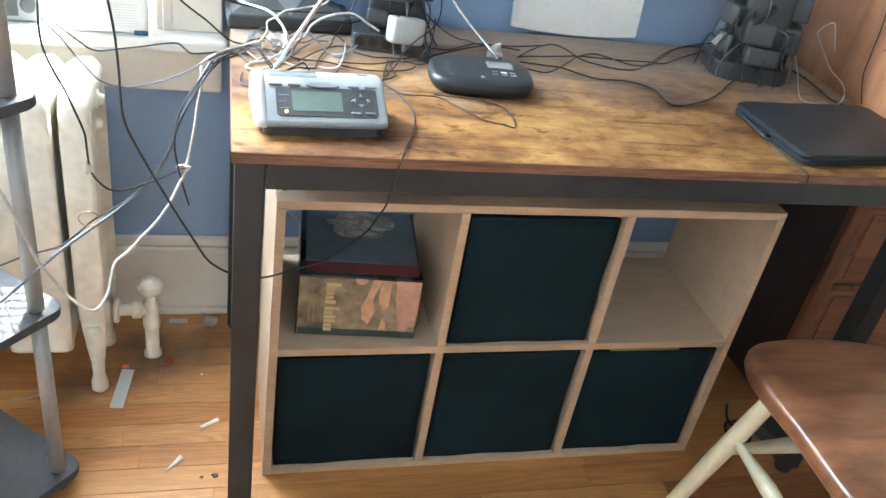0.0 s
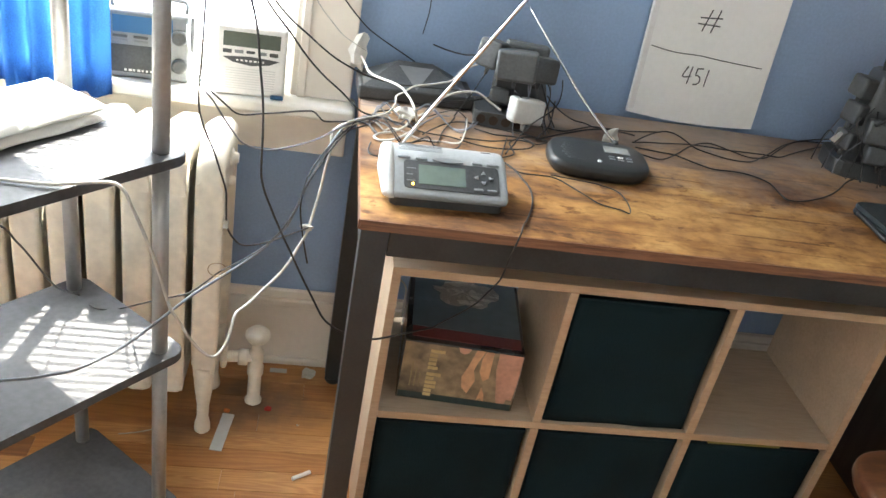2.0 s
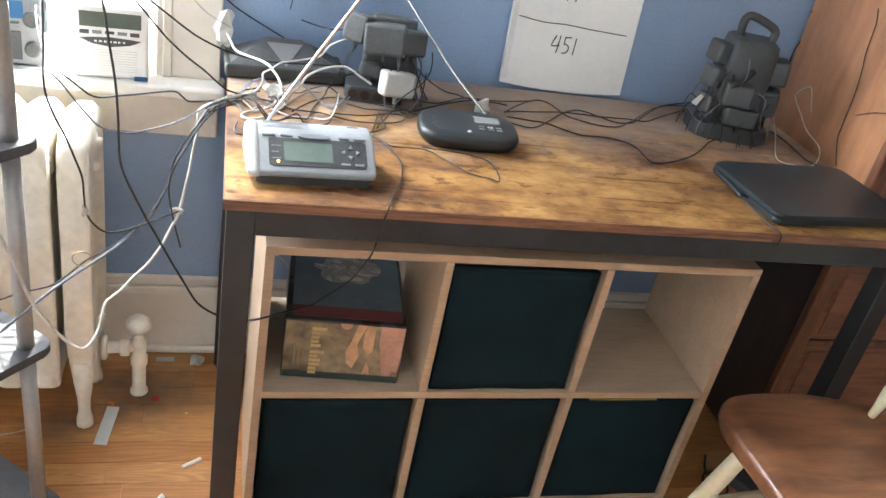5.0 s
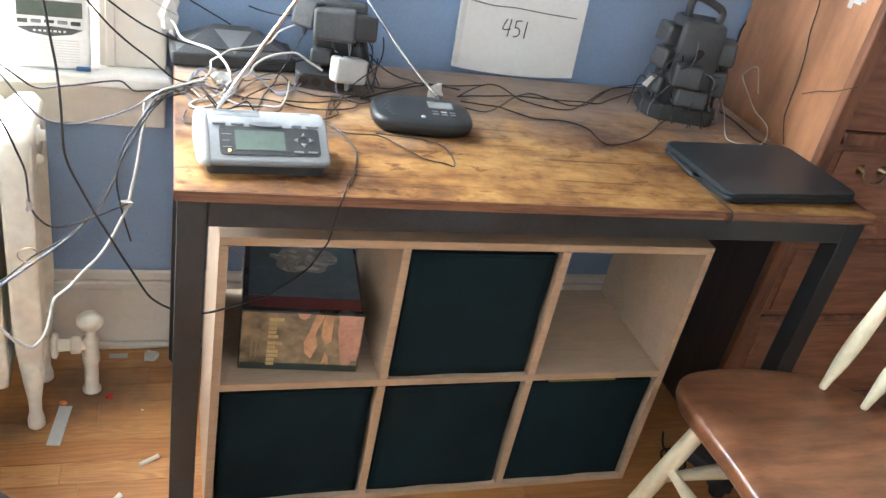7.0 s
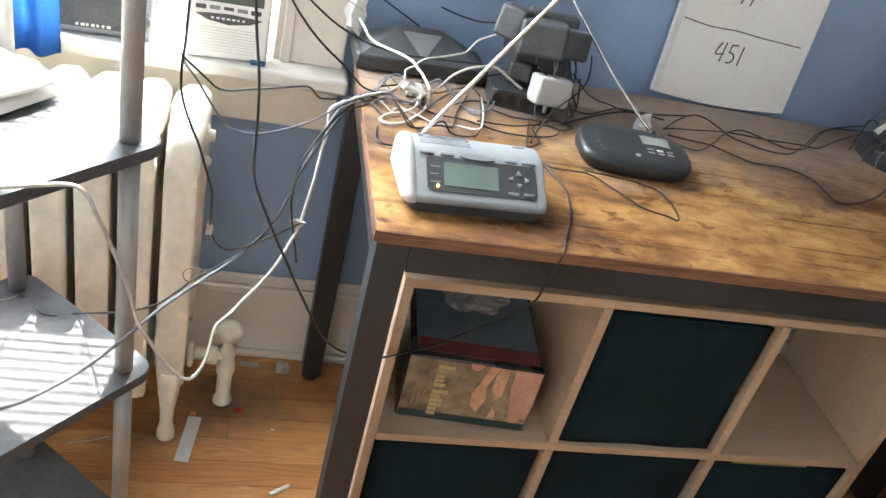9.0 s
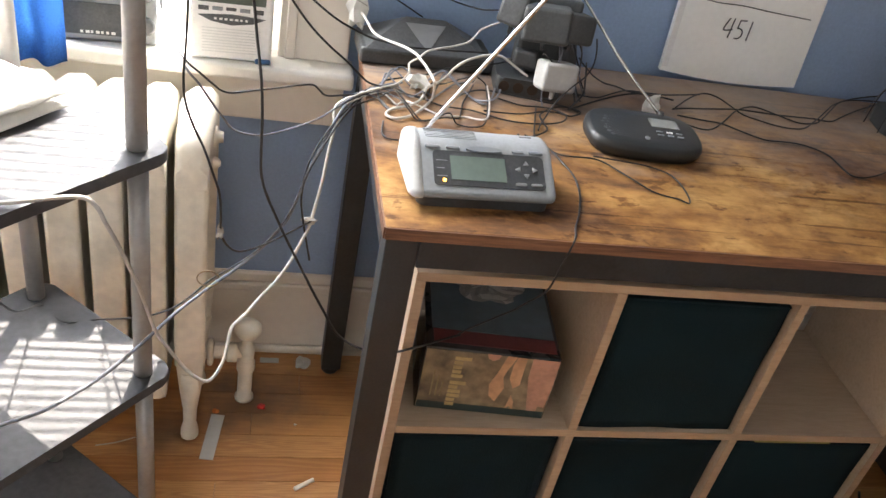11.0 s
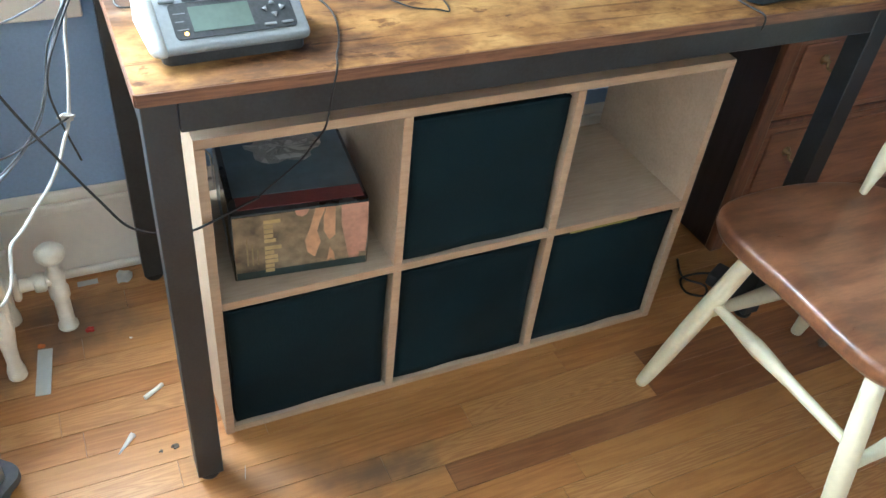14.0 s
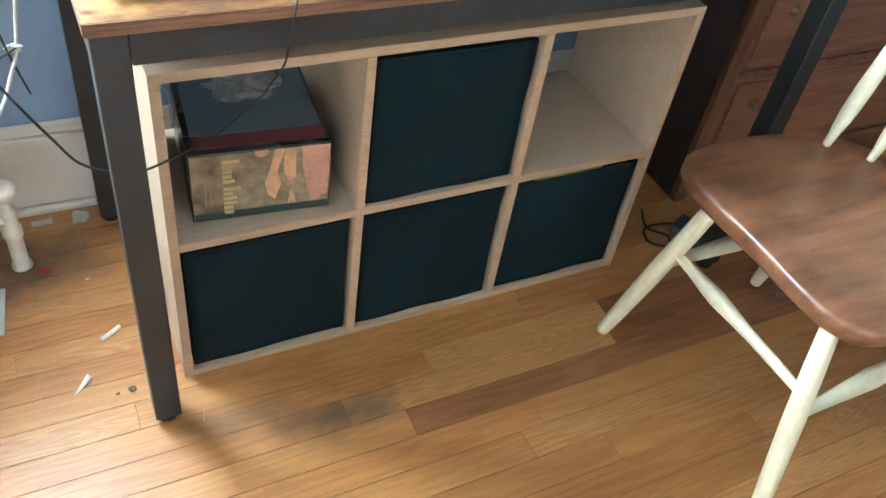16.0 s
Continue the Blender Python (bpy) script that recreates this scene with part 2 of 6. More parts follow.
# dark patches on the floor under the shelf's front corner; grime round the radiator's feet
FLOOR_SPOTS = ((0.21, -0.165, 0.19, 0.060, 0.85), (-0.215, 0.36, 0.18, 0.13, 0.85), (0.08, -0.11, 0.13, 0.05, 0.5), (-0.35, 0.26, 0.12, 0.09, 0.75), (1.23, -0.20, 0.07, 0.05, 0.5))
oak_floor = wood("oak_floor", (0.530, 0.252, 0.080), (0.420, 0.183, 0.054), grain=13, along=(0.62, 9.0, 9.0), fine=30.0, figure=1.7, spots=FLOOR_SPOTS, rough=0.40, vary=0.30, coat=0.2, rings=0.8, relief=0.12, patch=0.16)
oak_flame = wood("oak_flame", (0.555, 0.281, 0.098), (0.425, 0.190, 0.062), grain=36, along=(0.62, 9.0, 9.0), fine=30.0, figure=1.7, spots=FLOOR_SPOTS, rough=0.42, vary=0.10, coat=0.18, rings=1.0, relief=0.16, patch=0.14)
oak_red = wood("oak_red", (0.350, 0.147, 0.055), (0.250, 0.099, 0.038), grain=13, along=(0.62, 9.0, 9.0), fine=30.0, figure=1.7, spots=FLOOR_SPOTS, rough=0.40, vary=0.12, coat=0.2, rings=0.8, relief=0.12, patch=0.18)
oak_orange = wood("oak_orange", (0.505, 0.224, 0.070), (0.395, 0.163, 0.048), grain=14, along=(0.62, 9.0, 9.0), fine=30.0, figure=1.7, spots=FLOOR_SPOTS, rough=0.40, vary=0.12, coat=0.2, rings=0.9, relief=0.12, patch=0.16)
gap_dark = shade("gap_dark", (0.05, 0.028, 0.015), 0.8)
rustic_top = rustic("rustic_top")
rustic_edge = wood("rustic_edge", (0.26, 0.120, 0.062), (0.085, 0.036, 0.022), grain=6, along=(2.0, 30, 30), rough=0.45, vary=0.1, coat=0.0)
black_steel = shade("black_steel", (0.024, 0.028, 0.031), 0.42, vary=0.35, scale=14, fine=220, bump=0.03)
maple = wood("maple", (0.60, 0.465, 0.335), (0.50, 0.375, 0.258), grain=3, along=(2.0, 16, 16), rough=0.5, vary=0.08, coat=0.0, rings=0.3, patch=0.10)
maple_edge = wood("maple_edge", (0.56, 0.385, 0.245), (0.45, 0.295, 0.180), grain=3, along=(2.0, 16, 16), rough=0.5, vary=0.08, coat=0.0, rings=0.3, patch=0.12)
black_cloth = shade("black_cloth", (0.0056, 0.0160, 0.0200), 0.9, vary=0.4, scale=6, fine=420, bump=0.12, spec=0.2)
black_plastic = shade("black_plastic", (0.048, 0.051, 0.053), 0.44, vary=0.4, scale=12, fine=260, bump=0.04)
grey_plastic = shade("grey_plastic", (0.072, 0.077, 0.080), 0.48, vary=0.35, scale=14, fine=240, bump=0.04)
gloss_black = shade("gloss_black", (0.020, 0.022, 0.023), 0.42, vary=0.3, scale=9, fine=200, bump=0.03)
laptop_skin = shade("laptop_skin", (0.022, 0.030, 0.034), 0.40, vary=0.4, scale=7, fine=500, bump=0.06, spec=0.35)
silver_plastic = shade("silver_plastic", (0.27, 0.283, 0.288), 0.50, metal=0.15, vary=0.14, scale=10, fine=200, bump=0.02)
cap_plastic = shade("cap_plastic", (0.50, 0.50, 0.48), 0.40, vary=0.10, scale=12, fine=150, bump=0.02)
white_plastic = shade("white_plastic", (0.78, 0.77, 0.75), 0.35, vary=0.08, scale=12, fine=150, bump=0.02)
mid_grey = shade("mid_grey", (0.17, 0.175, 0.18), 0.4, vary=0.1)
pale_grey = shade("pale_grey", (0.60, 0.60, 0.59), 0.45, vary=0.06)
button_grey = shade("button_grey", (0.23, 0.245, 0.26), 0.4, vary=0.1)
lcd = shade("lcd", (0.135, 0.175, 0.150), 0.16, vary=0.12, scale=14, bump=0, spec=0.6)
lcd_grey = shade("lcd_grey", (0.20, 0.215, 0.205), 0.2, vary=0.1, bump=0)
lcd_dark = shade("lcd_dark", (0.10, 0.125, 0.105), 0.14, vary=0.1, bump=0)
chrome = shade("chrome", (0.72, 0.72, 0.72), 0.18, metal=1.0, vary=0.06, bump=0)
brass = shade("brass", (0.36, 0.27, 0.15), 0.34, metal=1.0, vary=0.35, scale=30)
pole_metal = shade("pole_metal", (0.37, 0.36, 0.345), 0.48, metal=0.45, vary=0.14, scale=10, bump=0.01)
rack_board = shade("rack_board", (0.092, 0.092, 0.096), 0.68, spec=0.22, vary=0.30, scale=5, fine=90, bump=0.03)
paper_white = shade("paper_white", (0.86, 0.86, 0.83), 0.7, vary=0.05, scale=4, fine=90, bump=0.01)
pad_white = shade("pad_white", (0.80, 0.77, 0.70), 0.85, vary=0.08, scale=10, fine=60, bump=0.15)
ink = shade("ink", (0.035, 0.035, 0.038), 0.6)
def sheer(name, base):
    """Thin cloth that lets daylight through, with a faint weave and uneven dye."""
    m = shade(name, base, 0.6, vary=0.35, scale=9, fine=300, bump=0.05)
    n, ln = m.node_tree.nodes, m.node_tree.links
    thin, mix = n.new("ShaderNodeBsdfTranslucent"), n.new("ShaderNodeMixShader")
    ln.new(n["Principled BSDF"].inputs["Base Color"].links[0].from_socket, thin.inputs["Color"])
    mix.inputs[0].default_value = 0.6
    ln.new(n["Principled BSDF"].outputs[0], mix.inputs[1])
    ln.new(thin.outputs[0], mix.inputs[2])
    ln.new(mix.outputs[0], n["Material Output"].inputs["Surface"])
    return m


blue_sheer = sheer("blue_sheer", (0.024, 0.100, 0.290))
blue_film = shade("blue_film", (0.032, 0.110, 0.235), 0.5, vary=0.6, scale=16, fine=60, trans=0.0, bump=0.05)
black_rubber = shade("black_rubber", (0.013, 0.013, 0.014), 0.5, vary=0.3, scale=30)
white_rubber = shade("white_rubber", (0.52, 0.50, 0.455), 0.45, vary=0.2, scale=30)
grey_rubber = shade("grey_rubber", (0.16, 0.17, 0.20), 0.42, vary=0.25, scale=30)
clear_film = shade("clear_film", (0.80, 0.79, 0.74), 0.35, vary=0.08, trans=0.45, bump=0.1)
dark_wood = wood("dark_wood", (0.27, 0.115, 0.058), (0.115, 0.045, 0.024), grain=5, along=(12, 12, 1.2), rough=0.40, vary=0.12, coat=0.35, patch=0.3)
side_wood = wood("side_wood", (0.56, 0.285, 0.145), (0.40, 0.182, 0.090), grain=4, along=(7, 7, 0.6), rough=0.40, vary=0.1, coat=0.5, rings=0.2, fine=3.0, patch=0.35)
# wardrobe side again, with the shade below the desk put into its colour
shaded_side_wood = wood("shaded_side_wood", (0.070, 0.050, 0.046), (0.038, 0.027, 0.025), grain=4, along=(7, 7, 0.6), rough=0.45, vary=0.1, coat=0.2)
drawer_wood = wood("drawer_wood", (0.33, 0.145, 0.075), (0.160, 0.064, 0.034), grain=6, along=(1.2, 12, 12), rough=0.40, vary=0.15, coat=0.35, patch=0.3)
seat_wood = wood("seat_wood", (0.290, 0.125, 0.058), (0.155, 0.062, 0.031), grain=5, along=(1.0, 7, 7), rough=0.36, vary=0.05, coat=0.5, relief=0.12, patch=0.40, patch_scale=6.5)
cream_paint = shade("cream_paint", (0.80, 0.74, 0.53), 0.34, vary=0.10, scale=14, fine=70, bump=0.05)
tan_card = shade("tan_card", (0.270, 0.205, 0.125), 0.36, vary=0.55, scale=16, fine=60, bump=0.02, second=(0.100, 0.074, 0.050))
navy_card = shade("navy_card", (0.130, 0.190, 0.225), 0.34, vary=0.22, scale=9, fine=50, bump=0.02, coat=0.5)
black_card = shade("black_card", (0.030, 0.034, 0.036), 0.28, vary=0.3, coat=0.3)
red_card = shade("red_card", (0.190, 0.048, 0.046), 0.32, vary=0.18, scale=12, coat=0.3)
orange_card = shade("orange_card", (0.56, 0.315, 0.175), 0.4, vary=0.25, scale=20)
pink_card = shade("pink_card", (0.50, 0.265, 0.185), 0.4, vary=0.25, scale=20)
dull_gold = shade("dull_gold", (0.26, 0.20, 0.105), 0.4, vary=0.3)
teal_card = shade("teal_card", (0.030, 0.050, 0.046), 0.3, vary=0.4, coat=0.3)
gold_card = shade("gold_card", (0.50, 0.37, 0.17), 0.35, vary=0.25)
yellow_paper = shade("yellow_paper", (0.36, 0.31, 0.07), 0.6)
tape_grey = shade("tape_grey", (0.52, 0.54, 0.53), 0.5, vary=0.08)
red_wax = shade("red_wax", (0.46, 0.025, 0.018), 0.5)
orange_wax = shade("orange_wax", (0.60, 0.17, 0.03), 0.5)
grey_lint = shade("grey_lint", (0.16, 0.12, 0.09), 0.9)
glass = bpy.data.materials.new("glass")
glass.use_nodes = True
glass.node_tree.nodes["Principled BSDF"].inputs["Transmission Weight"].default_value = 1.0
glass.node_tree.nodes["Principled BSDF"].inputs["Roughness"].default_value = 0.02
glass.node_tree.nodes["Principled BSDF"].inputs["IOR"].default_value = 1.05
amber_led = glow("amber_led", (1.0, 0.45, 0.05), 2.5)
blue_screen = glow("blue_screen", (0.02, 0.10, 0.22), 0.06)

# ---- building blocks ----


def smooth(bm, on=True):
    for f in bm.faces:
        f.smooth = on
    return bm


def block(x0, x1, y0, y1, z0, z1, bevel=0.0, seg=2, bm=None):
    """A box with rounded edges, added to bm."""
    b = bmesh.new()
    bmesh.ops.create_cube(b, size=1, matrix=Matrix.Translation(((x0 + x1) / 2, (y0 + y1) / 2, (z0 + z1) / 2)) @ Matrix.Diagonal((x1 - x0, y1 - y0, z1 - z0, 1)))
    if bevel:
        made = bmesh.ops.bevel(b, geom=b.edges[:], offset=bevel, segments=seg, profile=0.5, affect="EDGES")
        for f in made["faces"]:
            f.smooth = True
    return join(bm, b)


def join(bm, b):
    if bm is None:
        return b
    me = bpy.data.meshes.new("tmp")
    b.to_mesh(me)
    b.free()
    bm.from_mesh(me)
    bpy.data.meshes.remove(me)
    return bm


def moved(bm, m):
    bmesh.ops.transform(bm, matrix=m, verts=bm.verts)
    return bm


def sweep(points, radius, sides=8, steps=5, bm=None, closed_ends=True, radii=None):
    """A tube along a smooth line through the points; radii gives one thickness a point."""
    pts = [Vector(p) for p in points]
    line, wide = [], []
    rr = radii or [radius] * len(pts)
    for i in range(len(pts) - 1):
        p0, p1, p2, p3 = pts[max(i - 1, 0)], pts[i], pts[i + 1], pts[min(i + 2, len(pts) - 1)]
        for k in range(steps):
            t = k / steps
            line.append(0.5 * (2 * p1 + (p2 - p0) * t + (2 * p0 - 5 * p1 + 4 * p2 - p3) * t * t + (3 * p1 - p0 - 3 * p2 + p3) * t ** 3))
            wide.append(rr[i] + (rr[i + 1] - rr[i]) * t)
    line.append(pts[-1])
    wide.append(rr[-1])
    bm = bm or bmesh.new()
    rings, side = [], Vector((0.31, 0.52, 0.8))
    for i, p in enumerate(line):
        d = (line[min(i + 1, len(line) - 1)] - line[max(i - 1, 0)])
        if d.length < 1e-9:
            d = Vector((0, 0, 1))
        d.normalize()
        side = side - d * side.dot(d)
        if side.length < 1e-4:
            side = d.orthogonal()
        side.normalize()
        up = d.cross(side)
        rings.append([bm.verts.new(p + wide[i] * (math.cos(a) * side + math.sin(a) * up)) for a in [2 * math.pi * k / sides for k in range(sides)]])
    for a, b in zip(rings, rings[1:]):
        for k in range(sides):
            f = bm.faces.new((a[k], a[(k + 1) % sides], b[(k + 1) % sides], b[k]))
            f.smooth = True
    bm.faces.new(list(reversed(rings[0])))
    bm.faces.new(rings[-1])
    return bm


def rod(a, b, r0, r1=None, sides=16, bm=None):
    return sweep([a, b], r0, sides, 1, bm, radii=[r0, r0 if r1 is None else r1])


def lathe(profile, sides=24, bm=None, m=None):
    """A turned body: (radius, height) from bottom to top."""
    b = bmesh.new()
    rings = [[b.verts.new((r * math.cos(2 * math.pi * k / sides), r * math.sin(2 * math.pi * k / sides), z)) for k in range(sides)] for r, z in profile]
    for p, q in zip(rings, rings[1:]):
        for k in range(sides):
            b.faces.new((p[k], p[(k + 1) % sides], q[(k + 1) % sides], q[k])).smooth = True
    b.faces.new(list(reversed(rings[0])))
    b.faces.new(rings[-1])
    if m is not None:
        moved(b, m)
    return join(bm, b)


def prism(outline, z0, z1, bevel=0.0, seg=2, bm=None, m=None):
    """A slab whose plan is the outline (anticlockwise)."""
    b = bmesh.new()
    low = [b.verts.new((x, y, z0)) for x, y in outline]
    top = [b.verts.new((x, y, z1)) for x, y in outline]
    b.faces.new(list(reversed(low)))
    b.faces.new(top)
    n = len(outline)
    for k in range(n):
        b.faces.new((low[k], low[(k + 1) % n], top[(k + 1) % n], top[k]))
    if bevel:
        edges = [e for e in b.edges if abs(e.verts[0].co.z - e.verts[1].co.z) < 1e-6]
        bmesh.ops.bevel(b, geom=edges, offset=bevel, segments=seg, profile=0.5, affect="EDGES")
    if m is not None:
        moved(b, m)
    return join(bm, b)


def rounded(x0, x1, y0, y1, r, k=5):
    out = []
    for cx, cy, a in ((x1 - r, y0 + r, -90), (x1 - r, y1 - r, 0), (x0 + r, y1 - r, 90), (x0 + r, y0 + r, 180)):
        out += [(cx + r * math.cos(radians(a + 90 * i / k)), cy + r * math.sin(radians(a + 90 * i / k))) for i in range(k + 1)]
    return out


def mesh_of(name, bm, material):
    me = bpy.data.meshes.new(name)
    bmesh.ops.recalc_face_normals(bm, faces=bm.faces)
    bm.to_mesh(me)
    bm.free()
    me.materials.append(material)
    return me


def part(name, bm, material, parent, label=""):
    ob = new(name, mesh_of(name, bm, material))
    ob.parent = parent
    return tagged(ob, label)


def single(name, bm, material, label, category, group="", m=None, kind=""):
    ob = new(name, mesh_of(name, bm, material))
    if m is not None:
        ob.matrix_world = m
    return tagged(ob, label, category, group, kind)


def thing(name, m, label, category, group="", kind=""):
    ob = new(name)
    ob.empty_display_size = 0.05
    ob.matrix_world = m
    return tagged(ob, label, category, group, kind)


def structure(name, bm, material, label="", category=""):
    return single(name, bm, material, label, category, kind="structure")


# ---- the room ----
WALL = 0.53                      # face of the window wall
X0, X1, Y0, TOP = -1.75, 2.45, -2.35, 2.5
OX0, OX1, OZ0, OZ1 = -1.15, -0.205, 0.688, 1.98   # window opening
wall = block(X0, OX0, WALL, WALL + 0.16, 0, TOP)
block(OX1, X1, WALL, WALL + 0.16, 0, TOP, bm=wall)
block(OX0, OX1, WALL, WALL + 0.16, 0, OZ0 - 0.03, bm=wall)
block(OX0, OX1, WALL, WALL + 0.16, OZ1, TOP, bm=wall)
structure("wall_north", wall, blue_paint, "matte blue painted wall, lightly scuffed", "wall")
# unseen walls and ceiling added to close the room and shape its bounce light
structure("wall_south", block(X0 - 0.15, X1 + 0.15, Y0 - 0.15, Y0, 0, TOP), south_bounce, "unseen off-white wall behind the room, toned for bounce light", "wall")
structure("wall_west", block(X0 - 0.15, X0, Y0, WALL, 0, TOP), west_bounce, "unseen white side wall, toned for bounce light", "wall")
structure("wall_east", block(X1, X1 + 0.15, Y0, WALL, 0, TOP), east_bounce, "unseen dark blue side wall, toned to cut bounce light", "wall")
structure("ceiling", block(X0 - 0.15, X1 + 0.15, Y0 - 0.15, WALL + 0.16, TOP, TOP + 0.12), ceiling_bounce, "unseen grey ceiling, toned to cut bounce light", "ceiling")
structure("backdrop", block(-6, 5, 3.0, 3.1, -5.0, 1.9), glow("daylight_haze", (0.93, 0.97, 1.0), 1.6), "plain bright daylight outside the window", "backdrop")

base = block(X0, 1.19, 0.5155, WALL, 0.0, 0.160)
block(X0, 1.19, 0.513, WALL, 0.160, 0.180, 0.004, bm=base)
block(X0, 1.19, 0.519, WALL, 0.180, 0.207, 0.006, bm=base)
structure("baseboard", base, aged_paint, "tall off-white painted baseboard with moulded cap", "baseboard")
structure("trim", block(X0, 1.19, 0.500, 0.5155, 0.0, 0.018, 0.006), aged_paint, "small off-white shoe moulding along the floor", "trim")

win = thing("window_1", pose(0, 0, 0), "white painted window with wide casing, glaring with daylight", "window", kind="structure")
for x0, x1 in ((OX1, -0.083), (OX0 - 0.12, OX0)):
    cs = block(x0, x1, 0.506, WALL, OZ0, 2.1, 0.003)
    block(x0 + 0.012, x0 + 0.03, 0.500, 0.506, OZ0, 2.1, 0.003, bm=cs)
    part("casing", cs, aged_paint, win)
part("head_casing", block(OX0 - 0.12, -0.083, 0.5065, WALL, 2.1, 2.22, 0.004), aged_paint, win)
part("window_sill", block(OX0 - 0.14, -0.072, 0.452, 0.62, 0.660, OZ0, 0.007), white_paint, win, "white painted wooden window sill")
part("apron", block(OX0 - 0.12, -0.083, 0.508, WALL, 0.562, 0.660, 0.004), aged_paint, win)
for x0, x1 in ((OX0, OX0 + 0.02), (OX1 - 0.02, OX1)):
    part("jamb", block(x0, x1, WALL, 0.686, OZ0 + 0.001, OZ1 - 0.001), white_paint, win)
sash = block(OX0 + 0.021, OX1 - 0.021, 0.60, 0.635, OZ0, OZ0 + 0.05, 0.004)
block(OX0 + 0.021, OX1 - 0.021, 0.60, 0.635, OZ1 - 0.05, OZ1, 0.004, bm=sash)
block(OX0 + 0.021, OX1 - 0.021, 0.60, 0.635, 1.075, 1.115, 0.004, bm=sash)
block(OX0 + 0.021, OX0 + 0.065, 0.602, 0.633, OZ0 + 0.05, OZ1 - 0.05, bm=sash)
block(OX1 - 0.065, OX1 - 0.021, 0.602, 0.633, OZ0 + 0.05, OZ1 - 0.05, bm=sash)
part("window_frame", sash, white_paint, win)
for z0, z1 in ((OZ0 + 0.05, 1.075), (1.115, OZ1 - 0.05)):
    pane = part("pane", block(OX0 + 0.065, OX1 - 0.065, 0.614, 0.618, z0, z1), glass, win)
    pane.visible_shadow = False

blind = thing("window_blind", pose(0, 0, 0), "white slatted window blind, half lowered, slats tilted open", "blind")
part("head_rail", block(OX0 + 0.03, OX1 - 0.03, 0.545, 0.59, 1.93, 1.975, 0.004), white_plastic, blind)
slat_me = mesh_of("slat", block(OX0 + 0.03, OX1 - 0.03, -0.0125, 0.0125, -0.0008, 0.0008), white_plastic)
for k in range(35):
    s = new("slat", slat_me)
    s.parent = blind
    s.matrix_basis = pose(0, 0.568, 1.91 - 0.0272 * k, SLAT, 0, 0)
part("bottom_rail", block(OX0 + 0.03, OX1 - 0.03, 0.548, 0.588, 0.945, 0.965, 0.004), white_plastic, blind)
for x in (-0.95, -0.42):
    part("ladder_cord", rod((x, 0.568, 0.95), (x, 0.568, 1.95), 0.0012, sides=5), white_rubber, blind)

# translucent blue curtain, gathered at the window's far part
cur = bmesh.new()
grid = []
for i in range(61):
    u = i / 60
    col = []
    for j in range(21):
        w = j / 20
        x = -0.745 + 0.207 * u + 0.004 * w
        y = 0.425 + 0.017 * math.sin(u * 2 * math.pi * 4.2 + 0.5) * (0.7 + 0.3 * w) + 0.004 * math.sin(u * 31)
        col.append(cur.verts.new((x, y, 0.666 + 1.38 * (1 - w))))
    grid.append(col)
for i in range(60):
    for j in range(20):
        cur.faces.new((grid[i][j], grid[i + 1][j], grid[i + 1][j + 1], grid[i][j + 1])).smooth = True
bmesh.ops.solidify(cur, geom=cur.faces[:], thickness=0.0012)
curtain = thing("curtain", pose(0, 0, 0), "translucent blue curtain in folds above the radiator", "curtain")
part("drape", cur, blue_sheer, curtain)
part("curtain_rod", rod((-1.25, 0.425, 2.06), (-0.05, 0.425, 2.06), 0.008), white_plastic, curtain)
for x in (-1.22, -0.10):
    part("rod_bracket", block(x - 0.008, x + 0.008, 0.42, 0.51, 2.052, 2.068), white_plastic, curtain)

# ---- radiator ----
rad = thing("radiator", pose(-0.301, 0.357, 0), "old cream-white painted cast-iron column radiator under the window", "radiator")


